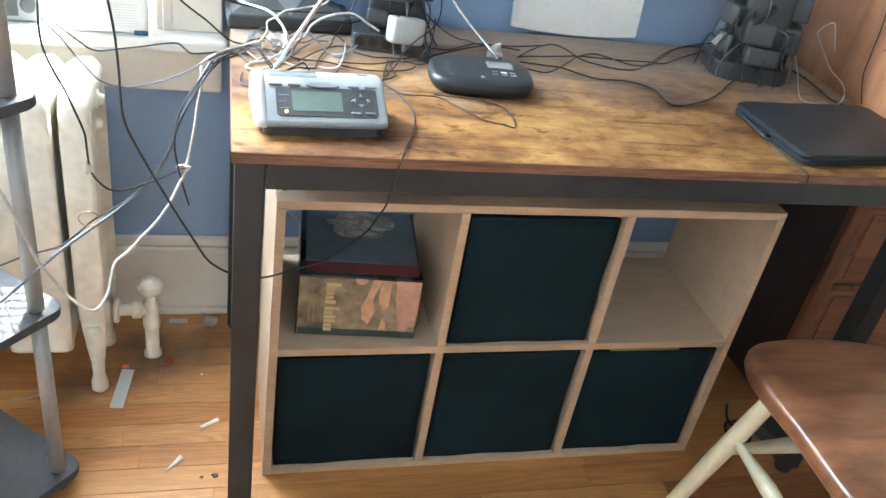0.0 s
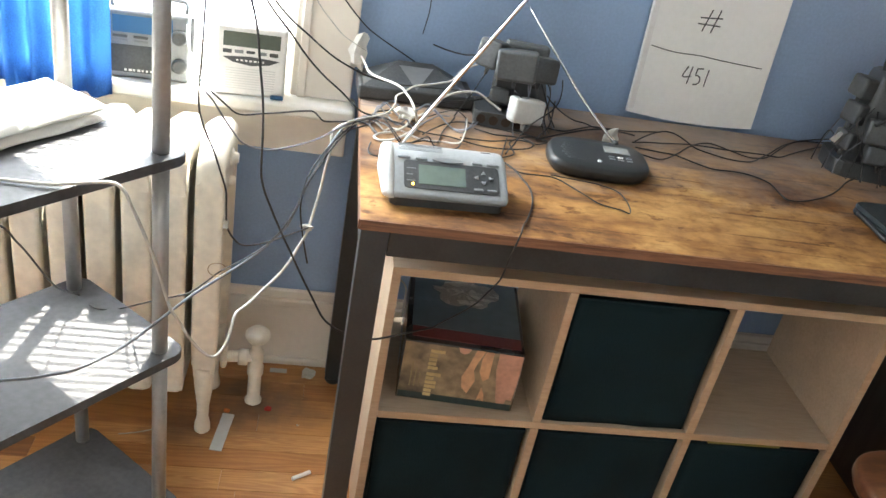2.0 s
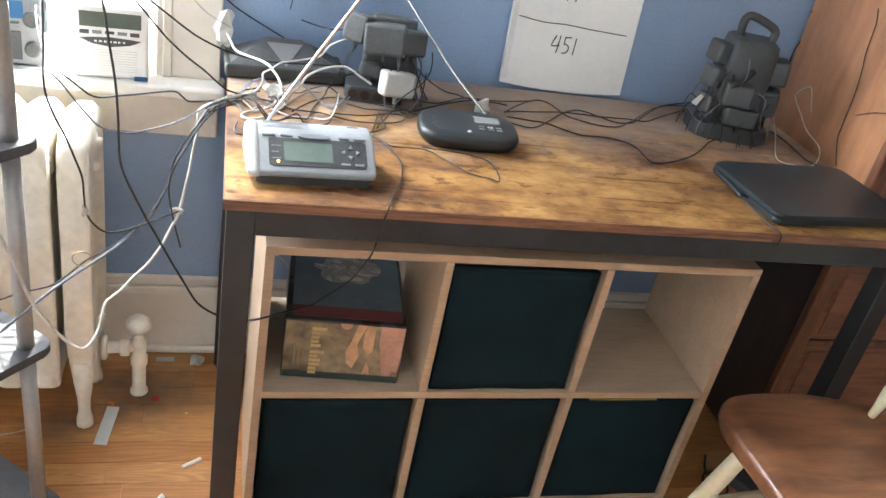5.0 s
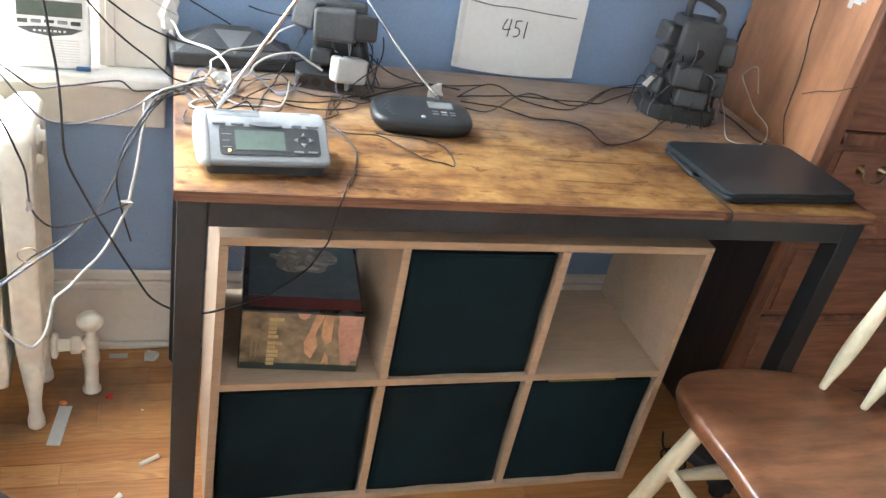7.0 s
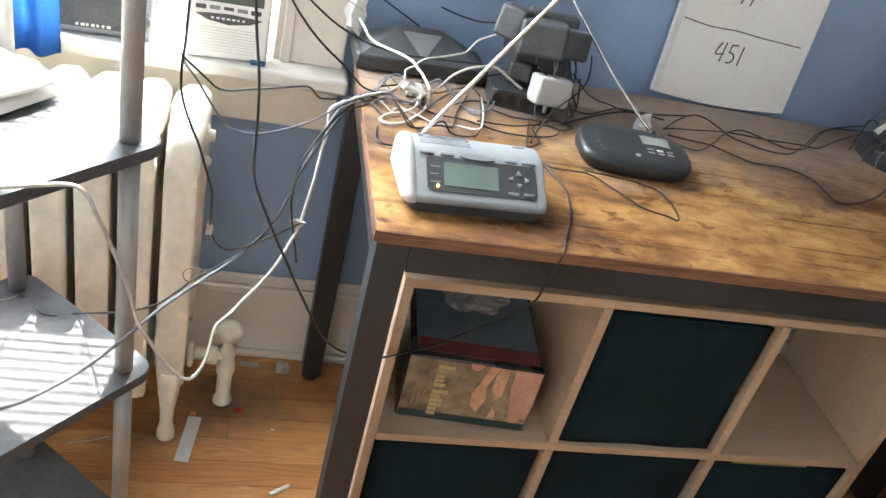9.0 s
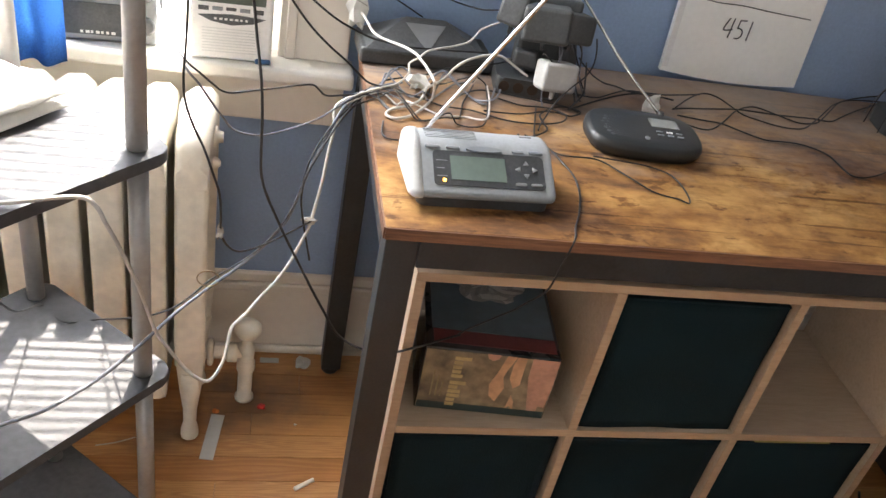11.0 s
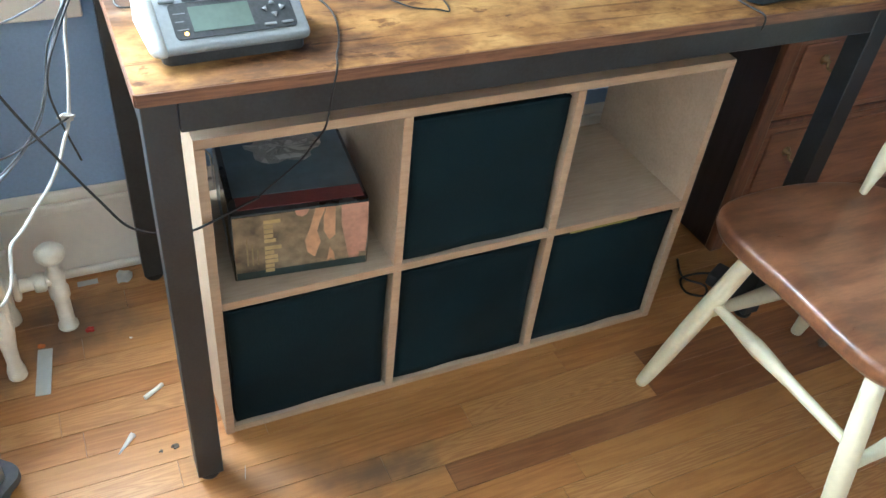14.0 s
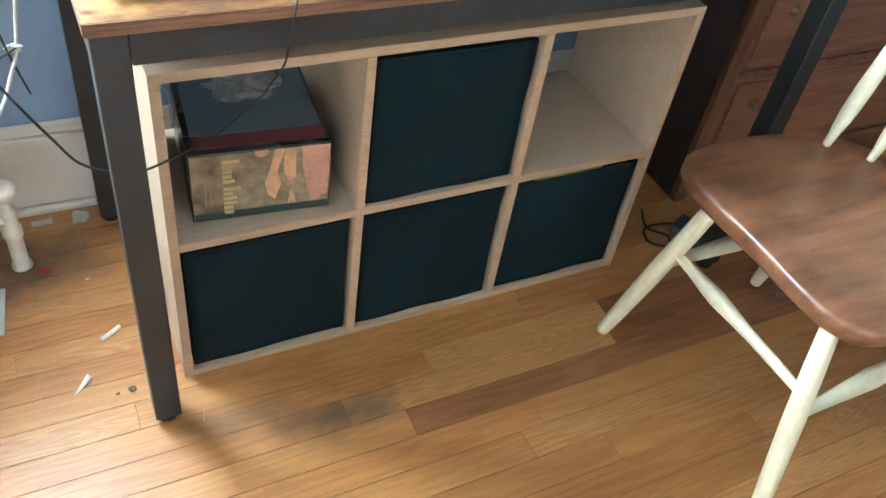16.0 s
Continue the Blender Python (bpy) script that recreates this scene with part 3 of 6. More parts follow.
def rib(end=False):
    """One section: a broad flat front and back joined by a thin web, with a rounded head and shoulders, tied to the next at top and bottom."""
    bm = bmesh.new()
    outline = [(-0.0258, -0.094), (-0.0240, -0.099), (-0.018, -0.101), (0.018, -0.101), (0.0240, -0.099), (0.0258, -0.094), (0.0258, -0.080), (0.012, -0.074), (0.012, 0.074),
               (0.0258, 0.080), (0.0258, 0.094), (0.018, 0.101), (-0.018, 0.101), (-0.0258, 0.094), (-0.0258, 0.080), (-0.012, 0.074), (-0.012, -0.074), (-0.0258, -0.080)]
    b = bmesh.new()
    rows = []
    foot = ((0.075, 0.50), (0.11, 0.62), (0.16, 0.80), (0.21, 0.93), (0.26, 1.0)) if end else ((0.100, 0.60), (0.122, 0.94), (0.17, 1.0))
    for z, f in (*foot, (0.36, 0.985), (0.58, 1.0), (0.63, 0.95)):
        rows.append([b.verts.new((x * f, y * (0.5 + 0.5 * f) if end else y * f, z)) for x, y in outline])
    for p, q in zip(rows, rows[1:]):
        for k in range(len(outline)):
            b.faces.new((p[k], p[(k + 1) % len(outline)], q[(k + 1) % len(outline)], q[k])).smooth = True
    b.faces.new(list(reversed(rows[0])))
    b.faces.new(rows[-1])
    join(bm, b)
    b = bmesh.new()
    rows = []
    for k in range(13):
        a = math.pi * k / 12
        cy, cz = -0.103 * math.cos(a), 0.612 + 0.066 * math.sin(a) ** 0.6
        w = 0.0268 * (0.82 + 0.18 * math.sin(a)) * (1 + 0.06 * math.cos(4 * a))
        rows.append([b.verts.new(v) for v in ((-w, cy, 0.575), (-w, cy, cz - 0.012), (-w * 0.5, cy, cz - 0.002), (w * 0.5, cy, cz), (w, cy, cz - 0.012), (w, cy, 0.575))])
    for p, q in zip(rows, rows[1:]):
        for k in range(6):
            b.faces.new((p[k], p[(k + 1) % 6], q[(k + 1) % 6], q[k])).smooth = True
    b.faces.new(rows[0])
    b.faces.new(list(reversed(rows[-1])))
    join(bm, b)
    if not end:
        block(-0.024, 0.024, -0.10, 0.10, 0.115, 0.165, 0.014, 3, bm=bm)
    for z in (0.145, 0.60):
        rod((-0.034, 0, z), (0.020, 0, z), 0.024, sides=14, bm=bm)
    return bm


rib_me = mesh_of("section", rib(), radiator_paint)
end_me = mesh_of("section", rib(True), radiator_paint)
for k in range(13):
    s = new("section", end_me if k in (0, 12) else rib_me)
    s.parent = rad
    s.matrix_basis = pose(-0.018 - 0.064 * k, -0.027, 0)
for x in (-0.018, -0.786):
    for y in (-0.100, 0.046):
        part("leg", lathe([(0.012, 0.0), (0.0165, 0.005), (0.0165, 0.020), (0.0120, 0.040), (0.0130, 0.075), (0.019, 0.12), (0.025, 0.18)], 14, m=pose(x, y, 0)), radiator_paint, rad)
part("end_plug", lathe([(0.019, 0), (0.019, 0.010), (0.012, 0.011), (0.010, 0.020)], 6, m=pose(0.002, -0.047, 0.625, 0, 90, 0)), radiator_paint, rad, "peeling hexagonal end plug")
part("air_vent", lathe([(0.008, 0), (0.010, 0.008), (0.008, 0.014), (0.004, 0.018)], 10, m=pose(0.002, -0.060, 0.585, 0, 90, 0)), radiator_paint, rad)
valve = part("supply_valve", lathe([(0.019, 0.0), (0.019, 0.006), (0.0145, 0.008), (0.0145, 0.075), (0.018, 0.08), (0.018, 0.10), (0.0145, 0.105), (0.017, 0.14), (0.011, 0.145), (0.009, 0.168)], 16, m=pose(0.078, 0.008, 0)), radiator_paint, rad)
part("valve_wheel", lathe([(0.009, 0.165), (0.020, 0.170), (0.0265, 0.180), (0.0265, 0.190), (0.018, 0.199), (0.004, 0.202)], 18, m=pose(0.078, 0.008, 0)), radiator_paint, valve, "rounded white valve handle")
part("union_nut", lathe([(0.017, 0), (0.020, 0.003), (0.020, 0.018), (0.017, 0.021)], 6, m=pose(0.040, 0.004, 0.125, 0, 90, 0)), radiator_paint, valve)
part("elbow", rod((-0.004, 0.002, 0.125), (0.08, 0.008, 0.125), 0.013), radiator_paint, valve)
part("flange", lathe([(0.024, 0), (0.027, 0.003), (0.027, 0.009), (0.022, 0.012)], 16, m=pose(0.004, 0.003, 0.125, 0, 90, 0)), radiator_paint, valve)

# ---- desk ----
DX0, DX1, DY0, DY1, DZ = -0.068, 1.155, -0.088, 0.500, 0.740
desk = thing("desk", pose(DX0, DY0, 0), "rustic brown desk with black steel frame and two-piece top", "desk")
LX, LY, SEAM = DX1 - DX0, DY1 - DY0, 0.893
for x0, x1 in ((0.0, SEAM - 0.0001), (SEAM + 0.0001, LX)):
    board = part("tabletop", block(x0, x1, 0, LY, DZ - 0.0165, DZ), rustic_top, desk, "reclaimed-wood look laminate board")
    part("front_edging", block(x0, x1, -0.0022, 0.0, DZ - 0.0165, DZ - 0.0006), rustic_edge, board)
part("end_edging", block(-0.0022, 0.0, 0.0, LY, DZ - 0.0165, DZ - 0.0006), rustic_edge, desk)
LEG = 0.041
for x in (0.003, LX - LEG - 0.012):
    for y in (0.004, LY - LEG - 0.02):
        leg = part("leg", block(x, x + LEG, y, y + LEG, 0.016, DZ - 0.0168, 0.0015), black_steel, desk)
        part("foot", lathe([(0.017, 0.0), (0.019, 0.004), (0.019, 0.013), (0.014, 0.018)], 16, m=pose(x + LEG / 2, y + LEG / 2, 0)), black_rubber, leg)
for y in (0.004, LY - LEG - 0.02):
    part("rail", block(0.003 + LEG + 0.0005, LX - LEG - 0.0125, y, y + 0.02, DZ - 0.060, DZ - 0.0168, 0.002), black_steel, desk)
for x in (0.003, LX - 0.032):
    part("rail", block(x, x + 0.02, 0.004 + LEG + 0.0005, LY - LEG - 0.0205, DZ - 0.060, DZ - 0.0168, 0.002), black_steel, desk)

# ---- cube shelf ----
SW, SH, SD, TK = 0.912, 0.613, 0.295, 0.0152
PX, PZ = (SW - TK) / 3, (SH - TK) / 2
shelf = thing("cube_shelf", pose(0, 0, 0), "light wood six-cube storage shelf standing under the desk", "shelf")


def board(name, x0, x1, z0, z1):
    b = part(name, block(x0, x1, 0.0012, SD, z0, z1, 0.0008, 1), maple, shelf)
    part("edge_band", block(x0 + 0.0004, x1 - 0.0004, 0, 0.0012, z0 + 0.0004, z1 - 0.0004), maple_edge, b)
    return b


board("top_panel", 0, SW, SH - TK, SH)
board("bottom_panel", TK, SW - TK, 0.001, TK)
board("side_panel", 0, TK, 0, SH - TK)
board("side_panel", SW - TK, SW, 0, SH - TK)
for i in (1, 2):
    for z0, z1 in ((TK, PZ), (PZ + TK, SH - TK)):
        board("divider", PX * i, PX * i + TK, z0, z1)
board("middle_panel", TK, SW - TK, PZ, PZ + TK)
part("screw_hole", lathe([(0.004, 0), (0.004, 0.0006)], 10, m=pose(0.014, 0.035, SH)), gap_dark, shelf)


def fabric_bin(i, j, lean):
    x0, z0 = PX * i + TK + 0.005, PZ * j + TK + 0.0008
    w, h, d = PX - TK - 0.010, PZ - TK - 0.014, 0.272
    ob = thing("storage_bin", pose(x0, 0.006, z0), "black fabric storage cube pushed into the shelf", "storage bin", "black fabric bins in the shelf")
    fr = bmesh.new()
    rows = []
    n = 14
    for side in (0, 1):
        for a in range(n + 1):
            row = []
            for b in range(n + 1):
                u, v = a / n, b / n
                bulge = 0.006 * math.sin(math.pi * u) * math.sin(math.pi * v) + 0.0035 * noise.noise(Vector((u * 3 + i * 5, v * 3 + j * 7, 1.3)))
                ex = 0.004 * (abs(2 * u - 1) ** 8) * (1 - abs(2 * v - 1))
                row.append(fr.verts.new((u * w + ex * (1 if u < 0.5 else -1), -bulge + 0.004 + side * 0.006, v * h + lean * (u - 0.5) * 0.4 * v)))
            rows.append(row)
    for s in (0, 1):
        for a in range(n):
            for b in range(n):
                q = rows[s * (n + 1) + a], rows[s * (n + 1) + a + 1]
                fr.faces.new((q[0][b], q[1][b], q[1][b + 1], q[0][b + 1])).smooth = True
    for k in range(n):
        lo, hi = rows[k], rows[k + 1]
        lo2, hi2 = rows[n + 1 + k], rows[n + 2 + k]
        fr.faces.new((lo[0], lo2[0], hi2[0], hi[0]))
        fr.faces.new((lo[n], hi[n], hi2[n], lo2[n]))
        fr.faces.new((rows[0][k], rows[0][k + 1], rows[n + 1][k + 1], rows[n + 1][k]))
        fr.faces.new((rows[n][k], rows[2 * n + 1][k], rows[2 * n + 1][k + 1], rows[n][k + 1]))
    part("front_panel", fr, black_cloth, ob)
    for x in (0.0, w - 0.004):
        part("side_wall", block(x, x + 0.004, 0.0105, d, 0.0, h - 0.004), black_cloth, ob)
    part("back_panel", block(0.0045, w - 0.0045, d - 0.004, d, 0.0, h - 0.004), black_cloth, ob)
    part("base_panel", block(0.0045, w - 0.0045, 0.0105, d - 0.0045, 0.0, 0.004), black_cloth, ob)
    part("rim_binding", block(0.001, w - 0.001, 0.002, 0.0105, h - 0.003, h + 0.001, 0.001), black_cloth, ob)
    return ob


fabric_bin(0, 0, 0.0)
fabric_bin(1, 0, 0.01)
fabric_bin(2, 0, -0.01)
fabric_bin(1, 1, 0.0)
yl = block(0.02, 0.17, -0.004, 0.10, 0.0, 0.0032, 0.001)
single("yellow_folder", yl, yellow_paper, "edge of a yellow folder above a black fabric bin", "folder", m=pose(PX * 2 + TK + 0.02, 0.0095, PZ - 0.0100))

# boxed set of books lying in the first cube
BX = thing("boxed_book_set", pose(0.047, 0.043, PZ + TK + 0.0006, 0, 0, -5.5), "boxed set of books with tan illustrated front, in shrink wrap", "book box")
BW, BD, BH = 0.214, 0.226, 0.130
part("box", block(0, BW, 0, BD, 0, BH, 0.0016, 1), black_card, BX)
part("front_cover", block(0.002, BW - 0.002, -0.0010, 0.0, 0.002, BH - 0.004), tan_card, BX, "tan printed front")
part("lower_band", block(0.003, BW - 0.003, -0.0016, -0.0011, 0.003, 0.017), teal_card, BX)
part("top_cover", block(0.010, BW - 0.006, 0.045, BD - 0.004, BH, BH + 0.0010), navy_card, BX, "dark blue glossy top")
part("red_band", block(0.012, BW - 0.006, 0.012, 0.043, BH, BH + 0.0011), red_card, BX)


def blob(pts, y, depth=0.0004):
    b = prism(pts, 0, depth)
    return moved(b, pose(0, y, 0, 90, 0, 0))


for pts in ([(0.1187, 0.0883), (0.1109, 0.0655), (0.1148, 0.0416), (0.1265, 0.03), (0.1362, 0.0606), (0.1303, 0.0824), (0.1346, 0.1008), (0.144, 0.1272), (0.1284, 0.1273)],
            [(0.1409, 0.1096), (0.1409, 0.0813), (0.1498, 0.0615), (0.1595, 0.07), (0.1595, 0.1267), (0.1455, 0.1271)],
            [(0.1486, 0.0333), (0.1459, 0.0171), (0.1521, 0.0226), (0.1595, 0.0156), (0.1576, 0.0324), (0.1506, 0.0473)]):
    part("printed_flame", blob(pts, -0.0010), orange_card, BX)
part("printed_wing", blob([(0.1696, 0.0879), (0.1751, 0.0589), (0.179, 0.0348), (0.1848, 0.0067), (0.1965, 0.0055), (0.1992, 0.0279), (0.2093, 0.0269), (0.2124, 0.0645), (0.2124, 0.1272), (0.1689, 0.1272)], -0.0010), pink_card, BX)
part("notch", blob([(0.096, 0.128), (0.099, 0.119), (0.107, 0.115), (0.115, 0.119), (0.118, 0.128)], -0.0015), pink_card, BX)
z = 0.116
for hh in (0.026, 0.014, 0.014, 0.014, 0.018, 0.0, 0.026, 0.014, 0.020, 0.020, 0.014, 0.014):
    if hh:
        part("title_bar", block(0.048, 0.048 + hh, -0.0017, -0.0011, z - 0.0068, z), gold_card, BX)
    z -= 0.0092 if hh else 0.005
for k in range(3):
    part("title_bar", block(0.020 + 0.008 * k, 0.0225 + 0.008 * k, -0.0017, -0.0011, 0.03, 0.085 - 0.012 * k), dull_gold, BX)
# pale oval of film added for the white glare on the clear wrap
wrap = bmesh.new()
random.seed(4)
hub = wrap.verts.new((0.108, 0.165, BH + 0.006))
loops = []
for k in range(1, 6):
    loops.append([])
    for a in range(28):
        th = 2 * math.pi * a / 28
        wob = 1 + 0.28 * noise.noise(Vector((math.cos(th) * 2.2, math.sin(th) * 2.2, 0.7)))
        loops[-1].append(wrap.verts.new((0.108 + 0.060 * k / 5 * wob * math.cos(th), 0.165 + 0.044 * k / 5 * wob * math.sin(th), BH + 0.0025 + random.random() * 0.005)))
for a in range(28):
    wrap.faces.new((hub, loops[0][a], loops[0][(a + 1) % 28]))
    for p, q in zip(loops, loops[1:]):
        wrap.faces.new((p[a], q[a], q[(a + 1) % 28], p[(a + 1) % 28]))
bmesh.ops.solidify(wrap, geom=wrap.faces[:], thickness=0.0005)
part("torn_wrap", wrap, clear_film, BX, "crumpled clear plastic wrap, a pale patch for its glare")

# ---- wardrobe with drawers ----
AX0, AX1, AY0, AZ = 1.192, 2.12, 0.150, 1.95
arm = thing("wardrobe", pose(AX0, AY0, 0), "reddish-brown wooden wardrobe with drawers and metal pulls", "wardrobe")
AW, AD = AX1 - AX0, WALL - AY0 - 0.012
# side split at desk height; the lower half's dark colour stands for shade
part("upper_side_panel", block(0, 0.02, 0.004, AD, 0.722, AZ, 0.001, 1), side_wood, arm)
part("lower_side_panel", block(0, 0.02, 0.004, AD, 0.0, 0.720, 0.001, 1), shaded_side_wood, arm, "lower side, coloured dark for the shade under the desk")
for dy, dz, wy, wz in ((0.0, 0.0, 0.020, 0.012), (0.016, -0.010, 0.012, 0.016), (-0.014, 0.006, 0.014, 0.009)):
    part("tape_residue", block(-0.0008, -0.0001, 0.061 + dy - wy / 2, 0.061 + dy + wy / 2, 1.055 + dz - wz / 2, 1.055 + dz + wz / 2), pale_grey, arm, "torn whitish tape residue")
part("side_panel", block(AW - 0.02, AW, 0.004, AD, 0.0, AZ, 0.001, 1), side_wood, arm)
part("back_panel", block(0.0205, AW - 0.0205, AD - 0.012, AD, 0.03, AZ - 0.02), dark_wood, arm)
part("top_panel", block(-0.02, AW + 0.02, -0.03, AD, AZ, AZ + 0.03, 0.006), dark_wood, arm)
part("plinth", block(0.0205, AW - 0.0205, 0.006, 0.03, 0.0, 0.09), dark_wood, arm)
for x0, x1 in ((-0.004, 0.032), (AW - 0.032, AW + 0.004)):
    part("stile", block(x0, x1, -0.018, 0.0035, 0.0, AZ - 0.0005, 0.004), dark_wood, arm)
for z0, z1 in ((0.088, 0.104), (0.338, 0.352), (0.550, 0.562), (0.790, 0.815)):
    part("rail", block(0.0325, AW - 0.0325, -0.016 if z1 < 0.8 else -0.024, 0.0035, z0, z1, 0.003), dark_wood, arm)


def drawer(z0, z1, hz):
    d = part("drawer", block(0.034, AW - 0.034, -0.012, 0.0035, z0 + 0.002, z1 - 0.002, 0.003), drawer_wood, arm)
    part("raised_field", block(0.050, AW - 0.050, -0.0165, -0.0122, z0 + 0.016, z1 - 0.016, 0.0035, 2), drawer_wood, d)
    for x in (0.142, AW - 0.142):
        for dx in (-0.028, 0.028):
            part("rosette", lathe([(0.011, 0), (0.012, 0.003), (0.006, 0.007), (0.004, 0.016)], 12, m=pose(x + dx, -0.0165, hz, 90, 0, 0)), brass, d)
        part("bail_pull", sweep([(x - 0.028, -0.031, hz), (x - 0.030, -0.033, hz - 0.010), (x - 0.016, -0.037, hz - 0.020), (x, -0.038, hz - 0.022), (x + 0.016, -0.037, hz - 0.020), (x + 0.030, -0.033, hz - 0.010), (x + 0.028, -0.031, hz)], 0.0032, 8, 4), brass, d, "worn metal pull")


drawer(0.104, 0.338, 0.268)
drawer(0.352, 0.550, 0.495)
drawer(0.562, 0.790, 0.735)
for x0, x1 in ((0.034, AW / 2 - 0.002), (AW / 2 + 0.002, AW - 0.034)):
    d = part("door", block(x0, x1, -0.012, 0.0035, 0.817, AZ - 0.02, 0.003), drawer_wood, arm)
    for a, b, c, e in ((x0 + 0.06, x1 - 0.06, 0.90, 1.30), (x0 + 0.06, x1 - 0.06, 1.36, AZ - 0.08)):
        part("raised_panel", block(a, b, -0.021, -0.0125, c, e, 0.008, 2), drawer_wood, d)
    kx = x1 - 0.03 if x0 < 0.1 else x0 + 0.03
    part("knob", lathe([(0.006, 0), (0.006, 0.012), (0.014, 0.018), (0.012, 0.028), (0.003, 0.031)], 14, m=pose(kx, -0.012, 1.20, 90, 0, 0)), brass, d)

# ---- chair ----
CH = thing("windsor_chair", pose(0.985, -0.375, 0), "cream-painted wooden chair with a glossy brown seat", "chair")
half = [(-0.215, 0.0), (-0.218, 0.10), (-0.212, 0.160), (-0.180, 0.205), (-0.10, 0.219), (0.0, 0.214), (0.09, 0.190), (0.150, 0.150), (0.185, 0.09), (0.197, 0.0)]
seat_line = [(x, -y) for x, y in half] + [(x, y) for x, y in reversed(half[:-1])][:-1]
fine = []
for k in range(len(seat_line)):
    p0, p1, p2, p3 = (Vector(seat_line[(k + o) % len(seat_line)]) for o in (-1, 0, 1, 2))
    for s in range(4):
        t = s / 4
        fine.append(0.5 * (2 * p1 + (p2 - p0) * t + (2 * p0 - 5 * p1 + 4 * p2 - p3) * t * t + (3 * p1 - p0 - 3 * p2 + p3) * t ** 3))
st = bmesh.new()
layers = []
for f, z in ((0.93, 0.417), (0.985, 0.420), (1.0, 0.428), (1.0, 0.443), (0.992, 0.449), (0.97, 0.4515), (0.88, 0.4505), (0.72, 0.445), (0.5, 0.4405), (0.25, 0.441)):
    ring = []
    for p in fine:
        edge = 0.006 * max(0.0, -p.x / 0.22) * (f if f < 0.9 else 0) if z > 0.43 else 0
        ring.append(st.verts.new((p.x * f, p.y * f, z + edge)))
    layers.append(ring)
for a, b in zip(layers, layers[1:]):
    for k in range(len(fine)):
        st.faces.new((a[k], a[(k + 1) % len(fine)], b[(k + 1) % len(fine)], b[k])).smooth = True
st.faces.new(list(reversed(layers[0])))
st.faces.new(layers[-1]).smooth = True
part("seat", st, seat_wood, CH, "glossy reddish-brown saddle seat")


def turned(a, b, prof):
    a, b = Vector(a), Vector(b)
    return sweep([a.lerp(b, t) for t, r in prof], 0, 14, 2, radii=[r for t, r in prof])


LEGP = [(0, 0.0115), (0.08, 0.0138), (0.3, 0.0160), (0.55, 0.0170), (0.8, 0.0162), (1, 0.0140)]
legs = {}
for sx, sy, foot, top in ((-1, 1, (-0.199, 0.220, 0.0), (-0.184, 0.108, 0.419)), (-1, -1, (-0.200, -0.236, 0.0), (-0.182, -0.150, 0.419)),
                          (1, 1, (0.215, 0.222, 0.0), (0.13, 0.122, 0.419)), (1, -1, (0.215, -0.222, 0.0), (0.13, -0.122, 0.419))):
    legs[sx, sy] = (Vector(foot), Vector(top))
    part("leg", turned(foot, top, LEGP), cream_paint, CH)
STR = [(0, 0.0085), (0.15, 0.010), (0.38, 0.0150), (0.5, 0.0175), (0.62, 0.0150), (0.85, 0.010), (1, 0.0085)]


def at_height(k, z):
    f, t = legs[k]
    return f.lerp(t, z / 0.419)


part("front_stretcher", turned(at_height((-1, 1), 0.288), at_height((-1, -1), 0.285), [(0, 0.0080), (0.15, 0.0095), (0.27, 0.0130), (0.36, 0.0148), (0.46, 0.0128), (0.60, 0.0098), (0.85, 0.0088), (1, 0.0080)]), cream_paint, CH)
for sy in (1, -1):
    part("side_stretcher", turned(at_height((-1, sy), 0.245), at_height((1, sy), 0.245), STR), cream_paint, CH)
SP = [(0, 0.0065), (0.05, 0.0085), (0.16, 0.0140), (0.28, 0.0150), (0.5, 0.0120), (0.8, 0.0085), (1, 0.0065)]
for k, (x, y) in enumerate(((0.090, 0.157), (0.140, 0.100), (0.158, 0.034), (0.158, -0.034), (0.140, -0.100), (0.090, -0.157))):
    part("spindle", turned((x, y, 0.446), (x + 0.115, y * 1.12, 0.86), SP), cream_paint, CH)
part("top_rail", sweep([(0.185, 0.21, 0.85), (0.25, 0.12, 0.875), (0.278, 0.0, 0.88), (0.25, -0.12, 0.875), (0.185, -0.21, 0.85)], 0.02, 12, 6), cream_paint, CH)

# ---- corner rack ----
RK = thing("shelf_rack", pose(-0.315, 0.012, 0, 0, 0, 138.65), "metal-poled rack with dark grey shelves, partly in sun", "rack")
for z in (0.045, 0.405, 0.763, 1.12):
    part("shelf_board", prism(rounded(0.0, 0.292, 0.0, 0.62, 0.024), z - 0.016, z, 0.0015, 1), rack_board, RK)
for x in (0.028, 0.264):
    for y in (0.034, 0.586):
        for z0, z1 in ((0.045, 0.389), (0.405, 0.747), (0.763, 1.104)):
            part("pole", rod((x, y, z0), (x, y, z1), 0.0125, sides=20), pole_metal, RK)
        part("foot", lathe([(0.012, 0.0), (0.014, 0.004), (0.014, 0.026), (0.018, 0.029)], 14, m=pose(x, y, 0)), black_plastic, RK)

padm = RK.matrix_world.copy()
pad_thing = thing("folded_pad", padm @ pose(0.146, 0.035, 0.7635, 0, 0, 6), "thick white folded cloth pad lying on the rack", "pad")


